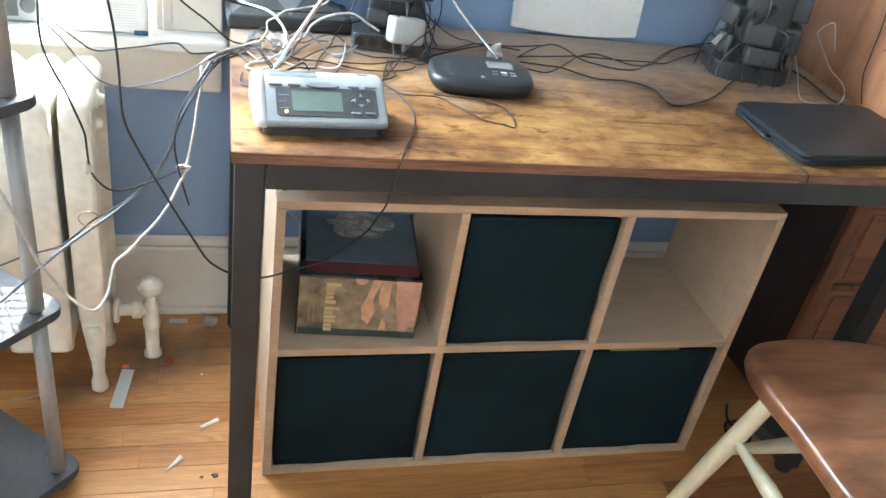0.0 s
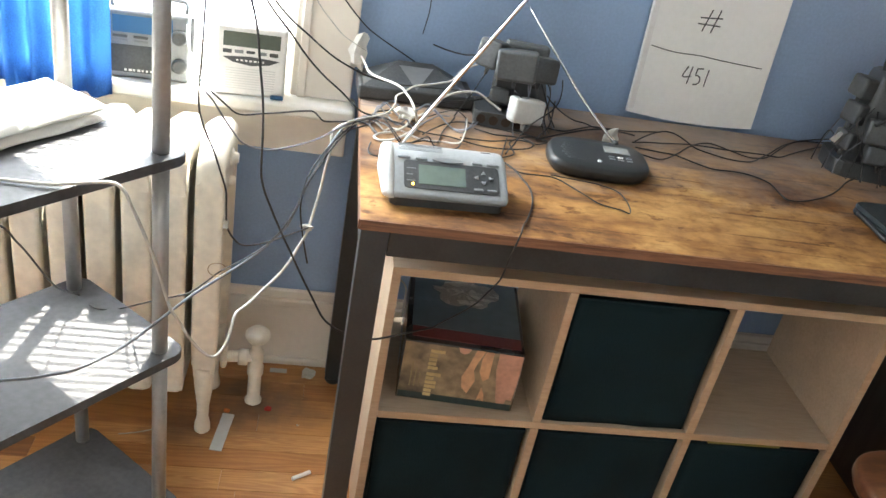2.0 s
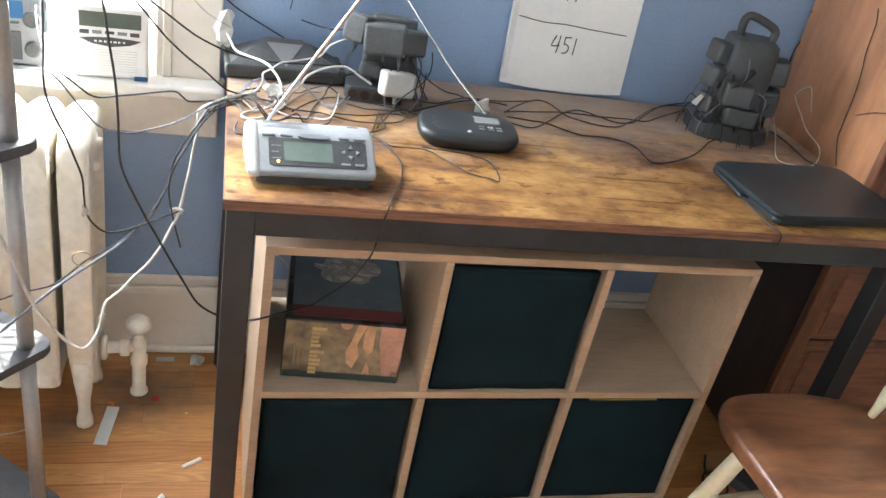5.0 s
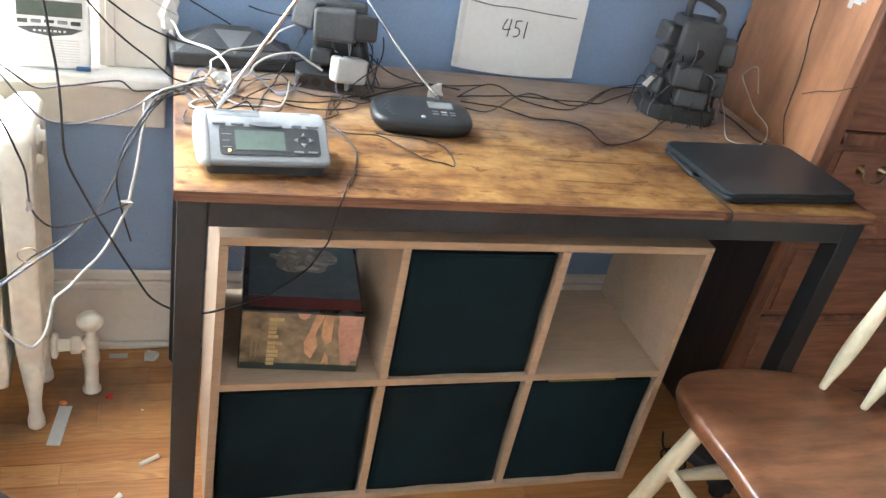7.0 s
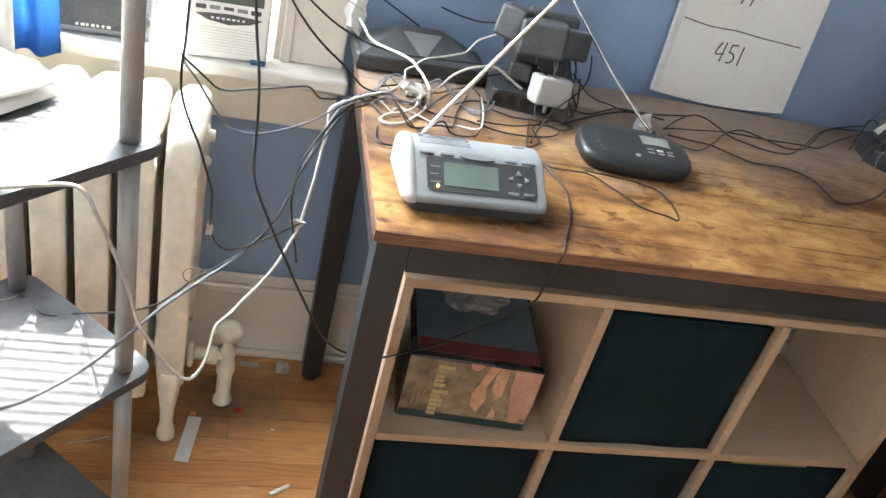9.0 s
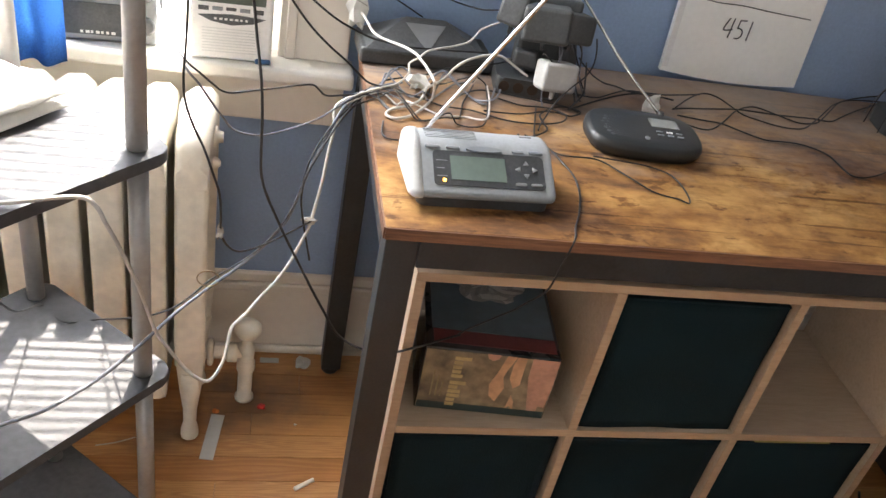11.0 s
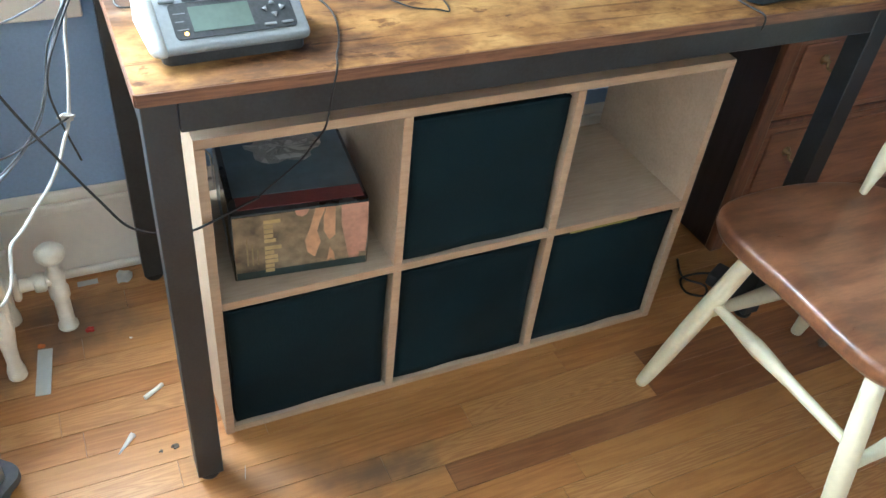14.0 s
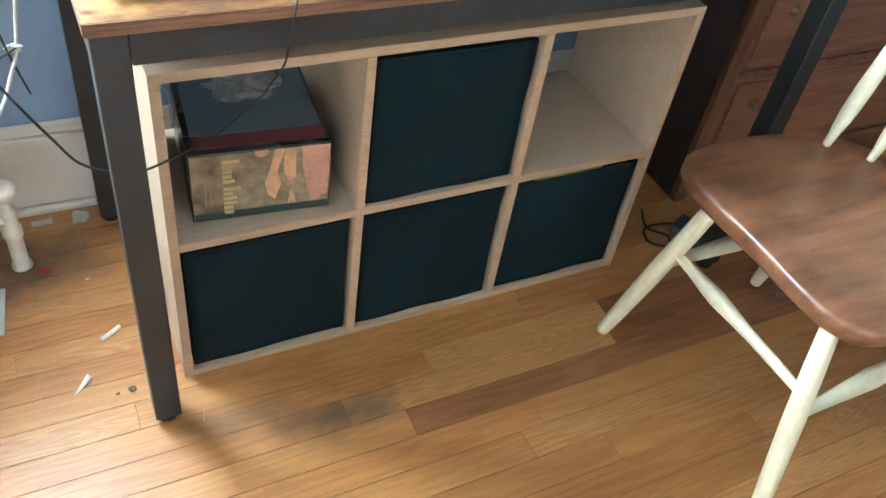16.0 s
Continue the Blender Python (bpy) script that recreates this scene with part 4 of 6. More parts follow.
def soft_slab(x1, y1, z0, z1, seed, n=22):
    """A folded layer of thick cloth: rounded rim, uneven outline and a rumpled top."""
    bm = bmesh.new()
    top, low = [], []
    for i in range(n + 1):
        top.append([])
        low.append([])
        for j in range(n + 1):
            u, v = i / n, j / n
            rim = (1 - abs(2 * u - 1) ** 10) * (1 - abs(2 * v - 1) ** 14)
            p = Vector((u * x1, v * y1, seed))
            x = u * x1 + 0.006 * noise.noise(p * 17)
            y = v * y1 + 0.006 * noise.noise(p * 15 + Vector((3, 1, 0)))
            z = z0 + (z1 - z0) * (0.45 + 0.55 * rim ** 0.5) + rim * (0.005 * noise.noise(p * 24) + 0.003 * noise.noise(p * 60))
            top[-1].append(bm.verts.new((x, y, z)))
            low[-1].append(bm.verts.new((x, y, z0 + (z1 - z0) * 0.35 * (1 - rim ** 0.5))))
    for g in (top, low):
        for i in range(n):
            for j in range(n):
                bm.faces.new((g[i][j], g[i + 1][j], g[i + 1][j + 1], g[i][j + 1])).smooth = True
    for k in range(n):
        for a, b in (((0, k), (0, k + 1)), ((n, k), (n, k + 1)), ((k, 0), (k + 1, 0)), ((k, n), (k + 1, n))):
            bm.faces.new((top[a[0]][a[1]], top[b[0]][b[1]], low[b[0]][b[1]], low[a[0]][a[1]])).smooth = True
    return bm


for nm, x1, y1, z0, z1, k in (("lower_fold", 0.137, 0.30, 0.0, 0.017, 3), ("upper_fold", 0.131, 0.290, 0.0175, 0.036, 9)):
    part(nm, soft_slab(x1, y1, z0, z1, k), pad_white, pad_thing)

# ---- radios on the window sill ----


def text_bars(parent, x0, x1, z0, z1, n, y, material, seed):
    random.seed(seed)
    w = (x1 - x0) / n
    for k in range(n):
        part("text_bar", block(x0 + w * k, x0 + w * (k + 0.45 + 0.35 * random.random()), y - 0.0004, y, z0, z1), material, parent)


wr = thing("weather_radio", pose(-0.348, 0.460, OZ0 + 0.0005, 0, 0, 4) @ Matrix.Diagonal((1.09, 1.0, 1.0, 1)), "upright white weather radio on the window sill", "radio")
body = block(0, 0.122, 0, 0.042, 0, 0.138, 0.006, 3)
part("body", body, white_plastic, wr)
part("display", block(0.012, 0.110, -0.0012, 0, 0.098, 0.126), lcd_dark, wr, "dark green display")
for k in range(5):
    part("button", block(0.012 + 0.020 * k, 0.027 + 0.020 * k, -0.002, 0, 0.086 - 0.001 * abs(k - 2), 0.0915, 0.001), button_grey if k % 2 else grey_plastic, wr)
part("control_arc", prism([(0.012, 0.076), (0.03, 0.067), (0.061, 0.062), (0.092, 0.067), (0.110, 0.076), (0.092, 0.078), (0.061, 0.080), (0.03, 0.078)], 0, 0.0015, m=pose(0, 0, 0, 90, 0, 0)), grey_plastic, wr)
text_bars(wr, 0.035, 0.088, 0.070, 0.0735, 7, -0.0016, white_plastic, 3)
for r in range(9):
    part("grille_line", block(0.018, 0.104, -0.0004, 0, 0.014 + 0.005 * r, 0.0155 + 0.005 * r), pale_grey, wr)
part("blue_tag", block(0.098, 0.121, -0.008, 0.0, 0.0005, 0.008, 0.002), blue_film, wr)
part("antenna", rod((0.112, 0.03, 0.138), (0.105, 0.03, 0.33), 0.0022, sides=8), chrome, wr)

md = thing("desktop_radio", pose(-0.550, 0.476, OZ0 + 0.0005, 0, 0, 5), "silver and black radio with blue screen on the window sill", "radio")
part("body", block(0, 0.150, 0, 0.045, 0, 0.132, 0.007, 3), silver_plastic, md)
part("screen", block(0.010, 0.118, -0.0012, 0, 0.090, 0.122), blue_screen, md, "glowing blue screen")
part("speaker_panel", block(0.006, 0.112, -0.0015, 0, 0.012, 0.066, 0.001), grey_plastic, md)
text_bars(md, 0.030, 0.085, 0.0145, 0.019, 7, -0.0016, white_plastic, 8)
for z in (0.082, 0.073):
    for k in range(3):
        part("button", block(0.010 + 0.037 * k, 0.036 + 0.037 * k, -0.002, 0, z - 0.0025, z + 0.0025, 0.001), grey_plastic if z > 0.08 else silver_plastic, md)
for z in (0.034, 0.09):
    part("tuning_knob", lathe([(0.015, 0), (0.015, 0.005), (0.011, 0.008)], 18, m=pose(0.131, -0.0002, z, 90, 0, 0)), grey_plastic, md)
part("handle", sweep([(0.008, 0.022, 0.132), (0.008, 0.022, 0.150), (0.03, 0.022, 0.155), (0.12, 0.022, 0.155), (0.142, 0.022, 0.150), (0.142, 0.022, 0.132)], 0.0045, 8, 4), silver_plastic, md)
part("side_clip", block(0.150, 0.158, 0.012, 0.032, 0.06, 0.128, 0.002), button_grey, md)

# ---- on the desk ----
ra = thing("alarm_radio", pose(0.058, 0.019, DZ + 0.0005, 0, 0, 3.0), "silver weather alarm radio with grey display on the desk", "radio")
W2 = 0.0905
prof = [(-0.047, 0.0125), (-0.0535, 0.0145), (-0.0560, 0.0185), (-0.0545, 0.0225), (-0.0515, 0.0245), (0.000, 0.0550), (0.006, 0.0580), (0.016, 0.0608), (0.030, 0.0612), (0.043, 0.0595), (0.051, 0.0545), (0.0555, 0.046), (0.0565, 0.012)]
rb_ = bmesh.new()
sec = []
for x, f in ((-W2, 0.98), (-W2 + 0.010, 1.0), (W2 - 0.012, 1.0), (W2 - 0.005, 0.985), (W2 - 0.001, 0.95), (W2 + 0.001, 0.88)):
    sec.append([rb_.verts.new((x, y * f, 0.034 + (z - 0.034) * f)) for y, z in prof])
for a, b in zip(sec, sec[1:]):
    for k in range(len(prof)):
        rb_.faces.new((a[k], a[(k + 1) % len(prof)], b[(k + 1) % len(prof)], b[k])).smooth = k not in (4, 11, 12)
rb_.faces.new(sec[0])
rb_.faces.new(list(reversed(sec[-1])))
part("housing", rb_, silver_plastic, ra)
part("base", prism(rounded(-0.086, 0.086, -0.050, 0.050, 0.012), 0.0, 0.0130), black_plastic, ra, "black plastic foot")
cap = bmesh.new()
ends = []
for x, f in ((-W2 - 0.0095, 0.82), (-W2 - 0.0085, 0.91), (-W2 - 0.0055, 0.985), (-W2 - 0.0010, 1.03), (-W2 + 0.008, 1.03)):
    ends.append([cap.verts.new((x, 0.001 + (y - 0.001) * f, 0.034 + (z - 0.034) * f)) for y, z in prof])
for a, b in zip(ends, ends[1:]):
    for k in range(len(prof)):
        cap.faces.new((a[k], a[(k + 1) % len(prof)], b[(k + 1) % len(prof)], b[k])).smooth = True
cap.faces.new(ends[0])
cap.faces.new(list(reversed(ends[-1])))
part("side_cap", cap, cap_plastic, ra, "pale rounded side cap")
slope = math.degrees(math.atan2(0.032, 0.054))
face = pose(0, -0.052, 0.024, slope, 0, 0)


def on_face(name, x0, x1, v0, v1, mat, parent, h=0.0012, label="", bev=0.0):
    return part(name, moved(block(x0, x1, v0, v1, 0.0, h, bev, 1), face), mat, parent, label)


panel = part("control_panel", prism(rounded(-0.068, 0.078, 0.008, 0.057, 0.006), 0.0001, 0.0014, m=face), black_plastic, ra, "black control panel")
on_face("display", -0.046, 0.026, 0.016, 0.050, lcd, panel, 0.0020, "grey-green display")
for k, (w, mt) in enumerate(((0.014, button_grey), (0.010, button_grey), (0.013, button_grey))):
    on_face("text_bar", -0.064, -0.064 + w, 0.042 - 0.011 * k, 0.0432 - 0.011 * k, mt, panel, 0.0018)
part("alert_light", lathe([(0.002, 0.0014), (0.002, 0.0026), (0.001, 0.003)], 8, m=face @ pose(-0.055, 0.0145, 0)), amber_led, panel, "lit amber alert light")
for dx, dy in ((0, 0.0085), (0, -0.0085), (-0.0105, 0), (0.0105, 0)):
    part("arrow_button", lathe([(0.0045, 0.0014), (0.0042, 0.003), (0.002, 0.0034)], 3, m=face @ pose(0.054 + dx, 0.036 + dy, 0, 0, 0, 90 if dy > 0 else -90 if dy < 0 else 180 if dx < 0 else 0)), silver_plastic, panel)
for x in (0.045, 0.066):
    on_face("button", x - 0.0075, x + 0.0075, 0.0125, 0.0165, silver_plastic, panel, 0.0030, bev=0.001)
for x0, x1 in ((-0.077, -0.058), (-0.050, -0.032), (0.037, 0.053), (0.060, 0.079)):
    on_face("button", x0, x1, 0.0595, 0.0645, button_grey, ra, 0.0028, bev=0.0012)
part("wide_button", moved(prism([(0.024 * math.cos(a), 0.004 * math.sin(a)) for a in [2 * math.pi * k / 20 for k in range(20)]], 0, 0.0028), face @ pose(0.0, 0.0615, 0)), button_grey, ra)
for r in range(6):
    part("grille_rib", block(-0.074, -0.006, 0.018 + 0.0042 * r, 0.0195 + 0.0042 * r, 0.0605, 0.0616), silver_plastic, ra)
part("text_bar", block(0.056, 0.072, 0.034, 0.0365, 0.0600, 0.0612), grey_plastic, ra)
part("antenna", sweep([(-0.068, 0.052, 0.052), (-0.018, 0.030, 0.150), (0.086, -0.004, 0.345)], 0.0028, 10, 3, radii=[0.0032, 0.0028, 0.0020]), chrome, ra, "raised telescopic antenna")

rc = thing("black_radio", pose(0.350, 0.193, DZ + 0.0005, 0, 0, -3), "low black oval radio with speaker holes on the desk", "radio")


def oval(sx, sy, n=40, p=3.2):
    out = []
    for k in range(n):
        a = 2 * math.pi * k / n
        c, s = math.cos(a), math.sin(a)
        out.append((sx * abs(c) ** (2 / p) * (1 if c > 0 else -1), sy * abs(s) ** (2 / p) * (1 if s > 0 else -1)))
    return out


ov = bmesh.new()
lay = []
for f, z in ((0.88, 0.0), (0.92, 0.003), (0.98, 0.009), (1.0, 0.016), (0.995, 0.0235), (0.965, 0.0285), (0.92, 0.0305), (0.60, 0.0318), (0.30, 0.0320)):
    lay.append([ov.verts.new((x * f, y * f, z + (0.10 * y * f if z > 0.020 else 0))) for x, y in oval(0.092, 0.056)])
for a, b in zip(lay, lay[1:]):
    for k in range(40):
        ov.faces.new((a[k], a[(k + 1) % 40], b[(k + 1) % 40], b[k])).smooth = True
ov.faces.new(list(reversed(lay[0])))
ov.faces.new(lay[-1])
part("housing", ov, gloss_black, rc)
tilt = pose(0, 0, 0.0318, math.degrees(math.atan(0.10)), 0, 0)
for i in range(7):
    for j in range(7):
        x, y = -0.066 + 0.0082 * i + (0.0041 if j % 2 else 0), -0.028 + 0.0082 * j
        if (x + 0.041) ** 2 + (y + 0.003) ** 2 < 0.031 ** 2:
            part("speaker_hole", lathe([(0.0034, -0.0005), (0.0034, 0.0007), (0.0022, 0.0003)], 6, m=tilt @ pose(x, y, -0.0006)), grey_plastic, rc)
part("display", moved(block(0.012, 0.058, 0.006, 0.030, -0.0004, 0.0010), tilt), lcd_grey, rc, "small grey display")
for k in range(6):
    part("button", moved(block(0.016 + 0.016 * (k % 3), 0.026 + 0.016 * (k % 3), -0.018 + 0.009 * (k // 3), -0.0155 + 0.009 * (k // 3), -0.0004, 0.0016), tilt), button_grey if k != 4 else white_plastic, rc)
part("round_button", moved(lathe([(0.0045, 0), (0.004, 0.002), (0.002, 0.0026)], 12), tilt @ pose(-0.004, -0.030, -0.0006)), silver_plastic, rc)
part("antenna", sweep([(0.040, 0.050, 0.034), (-0.03, 0.120, 0.094), (-0.150, 0.262, 0.225)], 0.0026, 10, 3, radii=[0.003, 0.0026, 0.0020]), chrome, rc, "raised telescopic antenna")
part("antenna_base", lathe([(0.006, 0.018), (0.006, 0.036), (0.004, 0.040)], 12, m=pose(0.040, 0.050, 0)), black_plastic, rc)

lap = thing("laptop", pose(0.842, -0.062, DZ + 0.0005, 0, 0, 4.0), "closed black laptop lying on the desk", "laptop")
part("base_shell", prism(rounded(0, 0.302, 0, 0.212, 0.014), 0.002, 0.0115, 0.003, 2), laptop_skin, lap)
part("lid", prism(rounded(0.001, 0.301, 0.0, 0.213, 0.015), 0.0125, 0.0205, 0.0032, 3), laptop_skin, lap, "textured black lid")
part("hinge", rod((0.03, 0.211, 0.0115), (0.272, 0.211, 0.0115), 0.005, sides=10), black_plastic, lap)
for k in range(4):
    part("port", block(-0.0006, 0.001, 0.085 + 0.026 * k, 0.100 + 0.026 * k, 0.0045, 0.0095), lcd_dark if k % 2 else chrome, lap)
part("logo_plate", block(0.262, 0.286, 0.010, 0.016, 0.0204, 0.0209), chrome, lap)
for x in (0.02, 0.28):
    for y in (0.02, 0.19):
        part("rubber_foot", lathe([(0.007, 0), (0.006, 0.0022)], 10, m=pose(x, y, 0)), black_rubber, lap)

sign = thing("handwritten_board", Matrix.Translation((0.497, 0.500, DZ + 0.001)) @ pose(0, 0, 0, -3.0, -1.0, 1.0), "white board with handwritten words leaning on the wall", "sign")
sg = bmesh.new()
cols = []
for i in range(25):
    u = i / 24
    x = 0.288 * u
    dip = -0.008 * math.sin(math.pi * u) + 0.012 - 0.009 * u
    cols.append([sg.verts.new(v) for v in ((x, 0, dip), (x, 0, 0.395), (x, 0.010, 0.395), (x, 0.010, dip))])
for a, b in zip(cols, cols[1:]):
    for k in range(4):
        sg.faces.new((a[k], b[k], b[(k + 1) % 4], a[(k + 1) % 4]))
sg.faces.new(cols[0])
sg.faces.new(list(reversed(cols[-1])))
part("card", sg, paper_white, sign)
part("border_strip", block(0.001, 0.012, -0.0012, 0.0, 0.02, 0.392), white_plastic, sign)


def pen(lines, parent, r=0.0013):
    bm = bmesh.new()
    for ln_ in lines:
        sweep([(x, -0.0006, z) for x, z in ln_], r, 5, 4, bm=bm)
    return part("pen_stroke", bm, ink, parent)


pen([[(0.016, 0.155), (0.07, 0.147), (0.125, 0.146), (0.18, 0.141), (0.268, 0.135)]], sign, 0.0010)
pen([[(0.104, 0.222), (0.151, 0.225)], [(0.102, 0.210), (0.150, 0.209)], [(0.114, 0.195), (0.126, 0.240)], [(0.133, 0.194), (0.144, 0.241)]], sign)


def arc(cx, cz, rx, rz, a0, a1, n=6):
    return [(cx + rx * math.cos(radians(a0 + (a1 - a0) * k / n)), cz + rz * math.sin(radians(a0 + (a1 - a0) * k / n))) for k in range(n + 1)]


pen([[(0.108, 0.122), (0.100, 0.100), (0.118, 0.101)], [(0.117, 0.122), (0.113, 0.085)]], sign)
pen([[(0.142, 0.120), (0.129, 0.119)], [(0.129, 0.119), (0.128, 0.105)] + arc(0.130, 0.095, 0.010, 0.010, 80, -110)], sign)
pen([[(0.154, 0.119), (0.152, 0.083)]], sign)
WX = -0.022
pen([arc(0.092 + WX, 0.300, 0.011, 0.018, 60, 300)], sign)
for word in ([[(0.112, 0.305), (0.112, 0.286), (0.120, 0.281), (0.126, 0.290), (0.127, 0.306)]],
             [[(0.136, 0.320), (0.135, 0.284)], [(0.151, 0.318), (0.150, 0.283)], [(0.143, 0.308), (0.160, 0.306)]],
             [[(0.166, 0.302), (0.166, 0.284), (0.174, 0.279), (0.180, 0.287), (0.181, 0.302)]],
             [[(0.190, 0.302), (0.189, 0.277)], [(0.190, 0.296), (0.199, 0.301)]],
             [[(0.205, 0.288), (0.217, 0.289)] + arc(0.211, 0.286, 0.007, 0.011, 15, 300)]):
    pen([[(x + WX, z) for x, z in stroke] for stroke in word], sign)

box = thing("media_box", pose(-0.072, 0.392, DZ + 0.0005, 0, 0, 3), "black media box with faceted top on the desk", "media box")
part("base", block(-0.002, 0.226, 0, 0.098, 0, 0.028, 0.006, 3), black_plastic, box)
fb = bmesh.new()
rim = [fb.verts.new(v) for v in ((0.004, 0.002, 0.0265), (0.109, 0.002, 0.0265), (0.214, 0.002, 0.0265), (0.214, 0.096, 0.0265), (0.109, 0.096, 0.0265), (0.004, 0.096, 0.0265))]
c1, c2 = fb.verts.new((0.075, 0.060, 0.066)), fb.verts.new((0.143, 0.060, 0.066))
c3 = fb.verts.new((0.109, 0.040, 0.050))
for tri in ((rim[0], rim[1], c1), (rim[1], c3, c1), (rim[1], c2, c3), (rim[1], rim[2], c2), (rim[2], rim[3], c2), (rim[3], rim[4], c2), (rim[4], c1, c2), (c1, c3, c2), (rim[4], rim[5], c1), (rim[5], rim[0], c1)):
    fb.faces.new(tri)
fb.faces.new(list(reversed(rim)))
part("faceted_cover", fb, grey_plastic, box)
part("facet_plate", moved(prism([(-0.034, 0.060), (0.0, 0.004), (0.034, 0.060)], 0, 0.0008), pose(0.109, -0.0008, 0.0262, 33, 0, 0)), mid_grey, box)


def adapter(name, m, sx, sy, sz, material, prongs=False):
    """A mains plug block with a stepped collar and a cord stub."""
    bm = block(-sx / 2, sx / 2, -sy / 2, sy / 2, 0, sz, 0.0065, 3)
    block(-sx * 0.42, sx * 0.42, -sy * 0.42, sy * 0.42, -0.006, 0.001, 0.002, bm=bm)
    rod((0, -sy / 2 + 0.001, sz * 0.5), (0, -sy / 2 - 0.014, sz * 0.5), 0.005, 0.003, 10, bm=bm)
    return moved(bm, m)


pt = thing("outlet_tower", pose(0.208, 0.388, DZ + 0.0005, 0, 0, -6), "black outlet strip crowded with plugged-in adapters", "power strip")
part("base", prism(rounded(-0.058, 0.050, -0.058, 0.03, 0.012), 0.0, 0.028, 0.004), black_plastic, pt)
for k in range(4):
    part("socket", lathe([(0.009, 0), (0.009, 0.001)], 12, m=pose(-0.045 + 0.024 * k, -0.0585, 0.014, 90, 0, 0)), gap_dark, pt)
part("column", block(-0.030, 0.042, -0.022, 0.026, 0.028, 0.104, 0.006), black_plastic, pt)
for m, sx, sy, sz, mt in ((pose(-0.034, 0.004, 0.124, 80, 4, -28), 0.046, 0.052, 0.046, grey_plastic), (pose(0.022, 0.020, 0.128, 82, 0, -4), 0.084, 0.046, 0.036, grey_plastic),
                          (pose(0.006, -0.012, 0.116, 82, -3, -6), 0.076, 0.056, 0.052, grey_plastic), (pose(0.044, -0.008, 0.114, 80, 3, 12), 0.054, 0.046, 0.052, black_plastic),
                          (pose(-0.014, -0.022, 0.054, 82, 0, -10), 0.040, 0.030, 0.020, black_plastic), (pose(0.046, 0.004, 0.056, 74, 0, 60), 0.044, 0.040, 0.026, black_plastic)):
    part("plug_adapter", adapter("plug", m, sx, sy, sz, mt), mt, pt)
part("plug_adapter", adapter("plug", pose(0.030, -0.040, 0.040, 78, 4, 14), 0.062, 0.047, 0.040, cap_plastic), cap_plastic, pt, "white cube adapter")

random.seed(17)
for k in range(7):
    a = random.uniform(-2.6, 0.3)
    b = a + random.uniform(-0.7, 0.7)
    part("thin_cord", sweep([(0.055 * math.cos(a), 0.05 * math.sin(a), random.uniform(0.07, 0.12)), (0.082 * math.cos(a), 0.072 * math.sin(a), random.uniform(0.05, 0.085)), (0.088 * math.cos(b), 0.078 * math.sin(b), 0.03), (0.105 * math.cos(b), 0.092 * math.sin(b), 0.003)], 0.0013, 5, 5), black_rubber if k % 3 else grey_rubber, pt)

ps = thing("outlet_tower", pose(0.968, 0.362, DZ + 0.0005, 0, 0, -14), "black tower power strip with carry handle, full of plugs", "power strip")
part("base", prism(rounded(-0.078, 0.082, -0.060, 0.058, 0.03), 0.0, 0.032, 0.004), black_plastic, ps)
for k in range(3):
    part("vent_slot", block(-0.062, -0.044, -0.020 + 0.012 * k, -0.014 + 0.012 * k, 0.0318, 0.0328), gap_dark, ps)
tw = bmesh.new()
rows = []
for z, f in ((0.030, 1.06), (0.10, 1.03), (0.19, 0.97), (0.204, 0.92), (0.209, 0.78)):
    rows.append([tw.verts.new((x * f, y * f, z)) for x, y in rounded(-0.050, 0.050, -0.044, 0.044, 0.012, 3)])
for a, b in zip(rows, rows[1:]):
    for k in range(len(a)):
        tw.faces.new((a[k], a[(k + 1) % len(a)], b[(k + 1) % len(a)], b[k])).smooth = True
tw.faces.new(list(reversed(rows[0])))
tw.faces.new(rows[-1])
part("column", tw, black_plastic, ps)
part("carry_handle", sweep([(-0.030, 0.0, 0.200), (-0.033, 0.0, 0.238), (-0.018, 0.0, 0.250), (0.028, 0.0, 0.235), (0.038, 0.0, 0.222), (0.034, 0.0, 0.200)], 0.0085, 10, 4), black_plastic, ps)
for m, sx, sy, sz, mt in ((pose(-0.050, -0.012, 0.172, 84, 0, -70), 0.046, 0.042, 0.034, black_plastic), (pose(-0.050, -0.018, 0.122, 84, 0, -62), 0.044, 0.042, 0.032, black_plastic),
                          (pose(-0.012, -0.042, 0.100, 84, 0, -8), 0.060, 0.048, 0.036, black_plastic), (pose(0.006, -0.042, 0.056, 84, 0, -4), 0.068, 0.038, 0.038, black_plastic),
                          (pose(0.046, -0.010, 0.150, 84, 0, 78), 0.054, 0.052, 0.040, black_plastic), (pose(0.048, -0.016, 0.088, 84, 0, 72), 0.058, 0.054, 0.038, black_plastic),
                          (pose(-0.048, -0.020, 0.066, 84, 0, -60), 0.044, 0.038, 0.030, black_plastic)):
    part("plug_adapter", adapter("plug", m, sx, sy, sz, mt), mt, ps)
part("cord_plug", sweep([(-0.040, -0.080, 0.120), (-0.012, -0.062, 0.135), (0.004, -0.044, 0.150)], 0.006, 8, 4, radii=[0.0025, 0.006, 0.008]), black_rubber, ps)
part("paper_tag", moved(block(-0.010, 0.010, -0.0004, 0.0004, 0, 0.026), pose(-0.085, -0.030, 0.058, 20, 25, 20)), paper_white, ps)
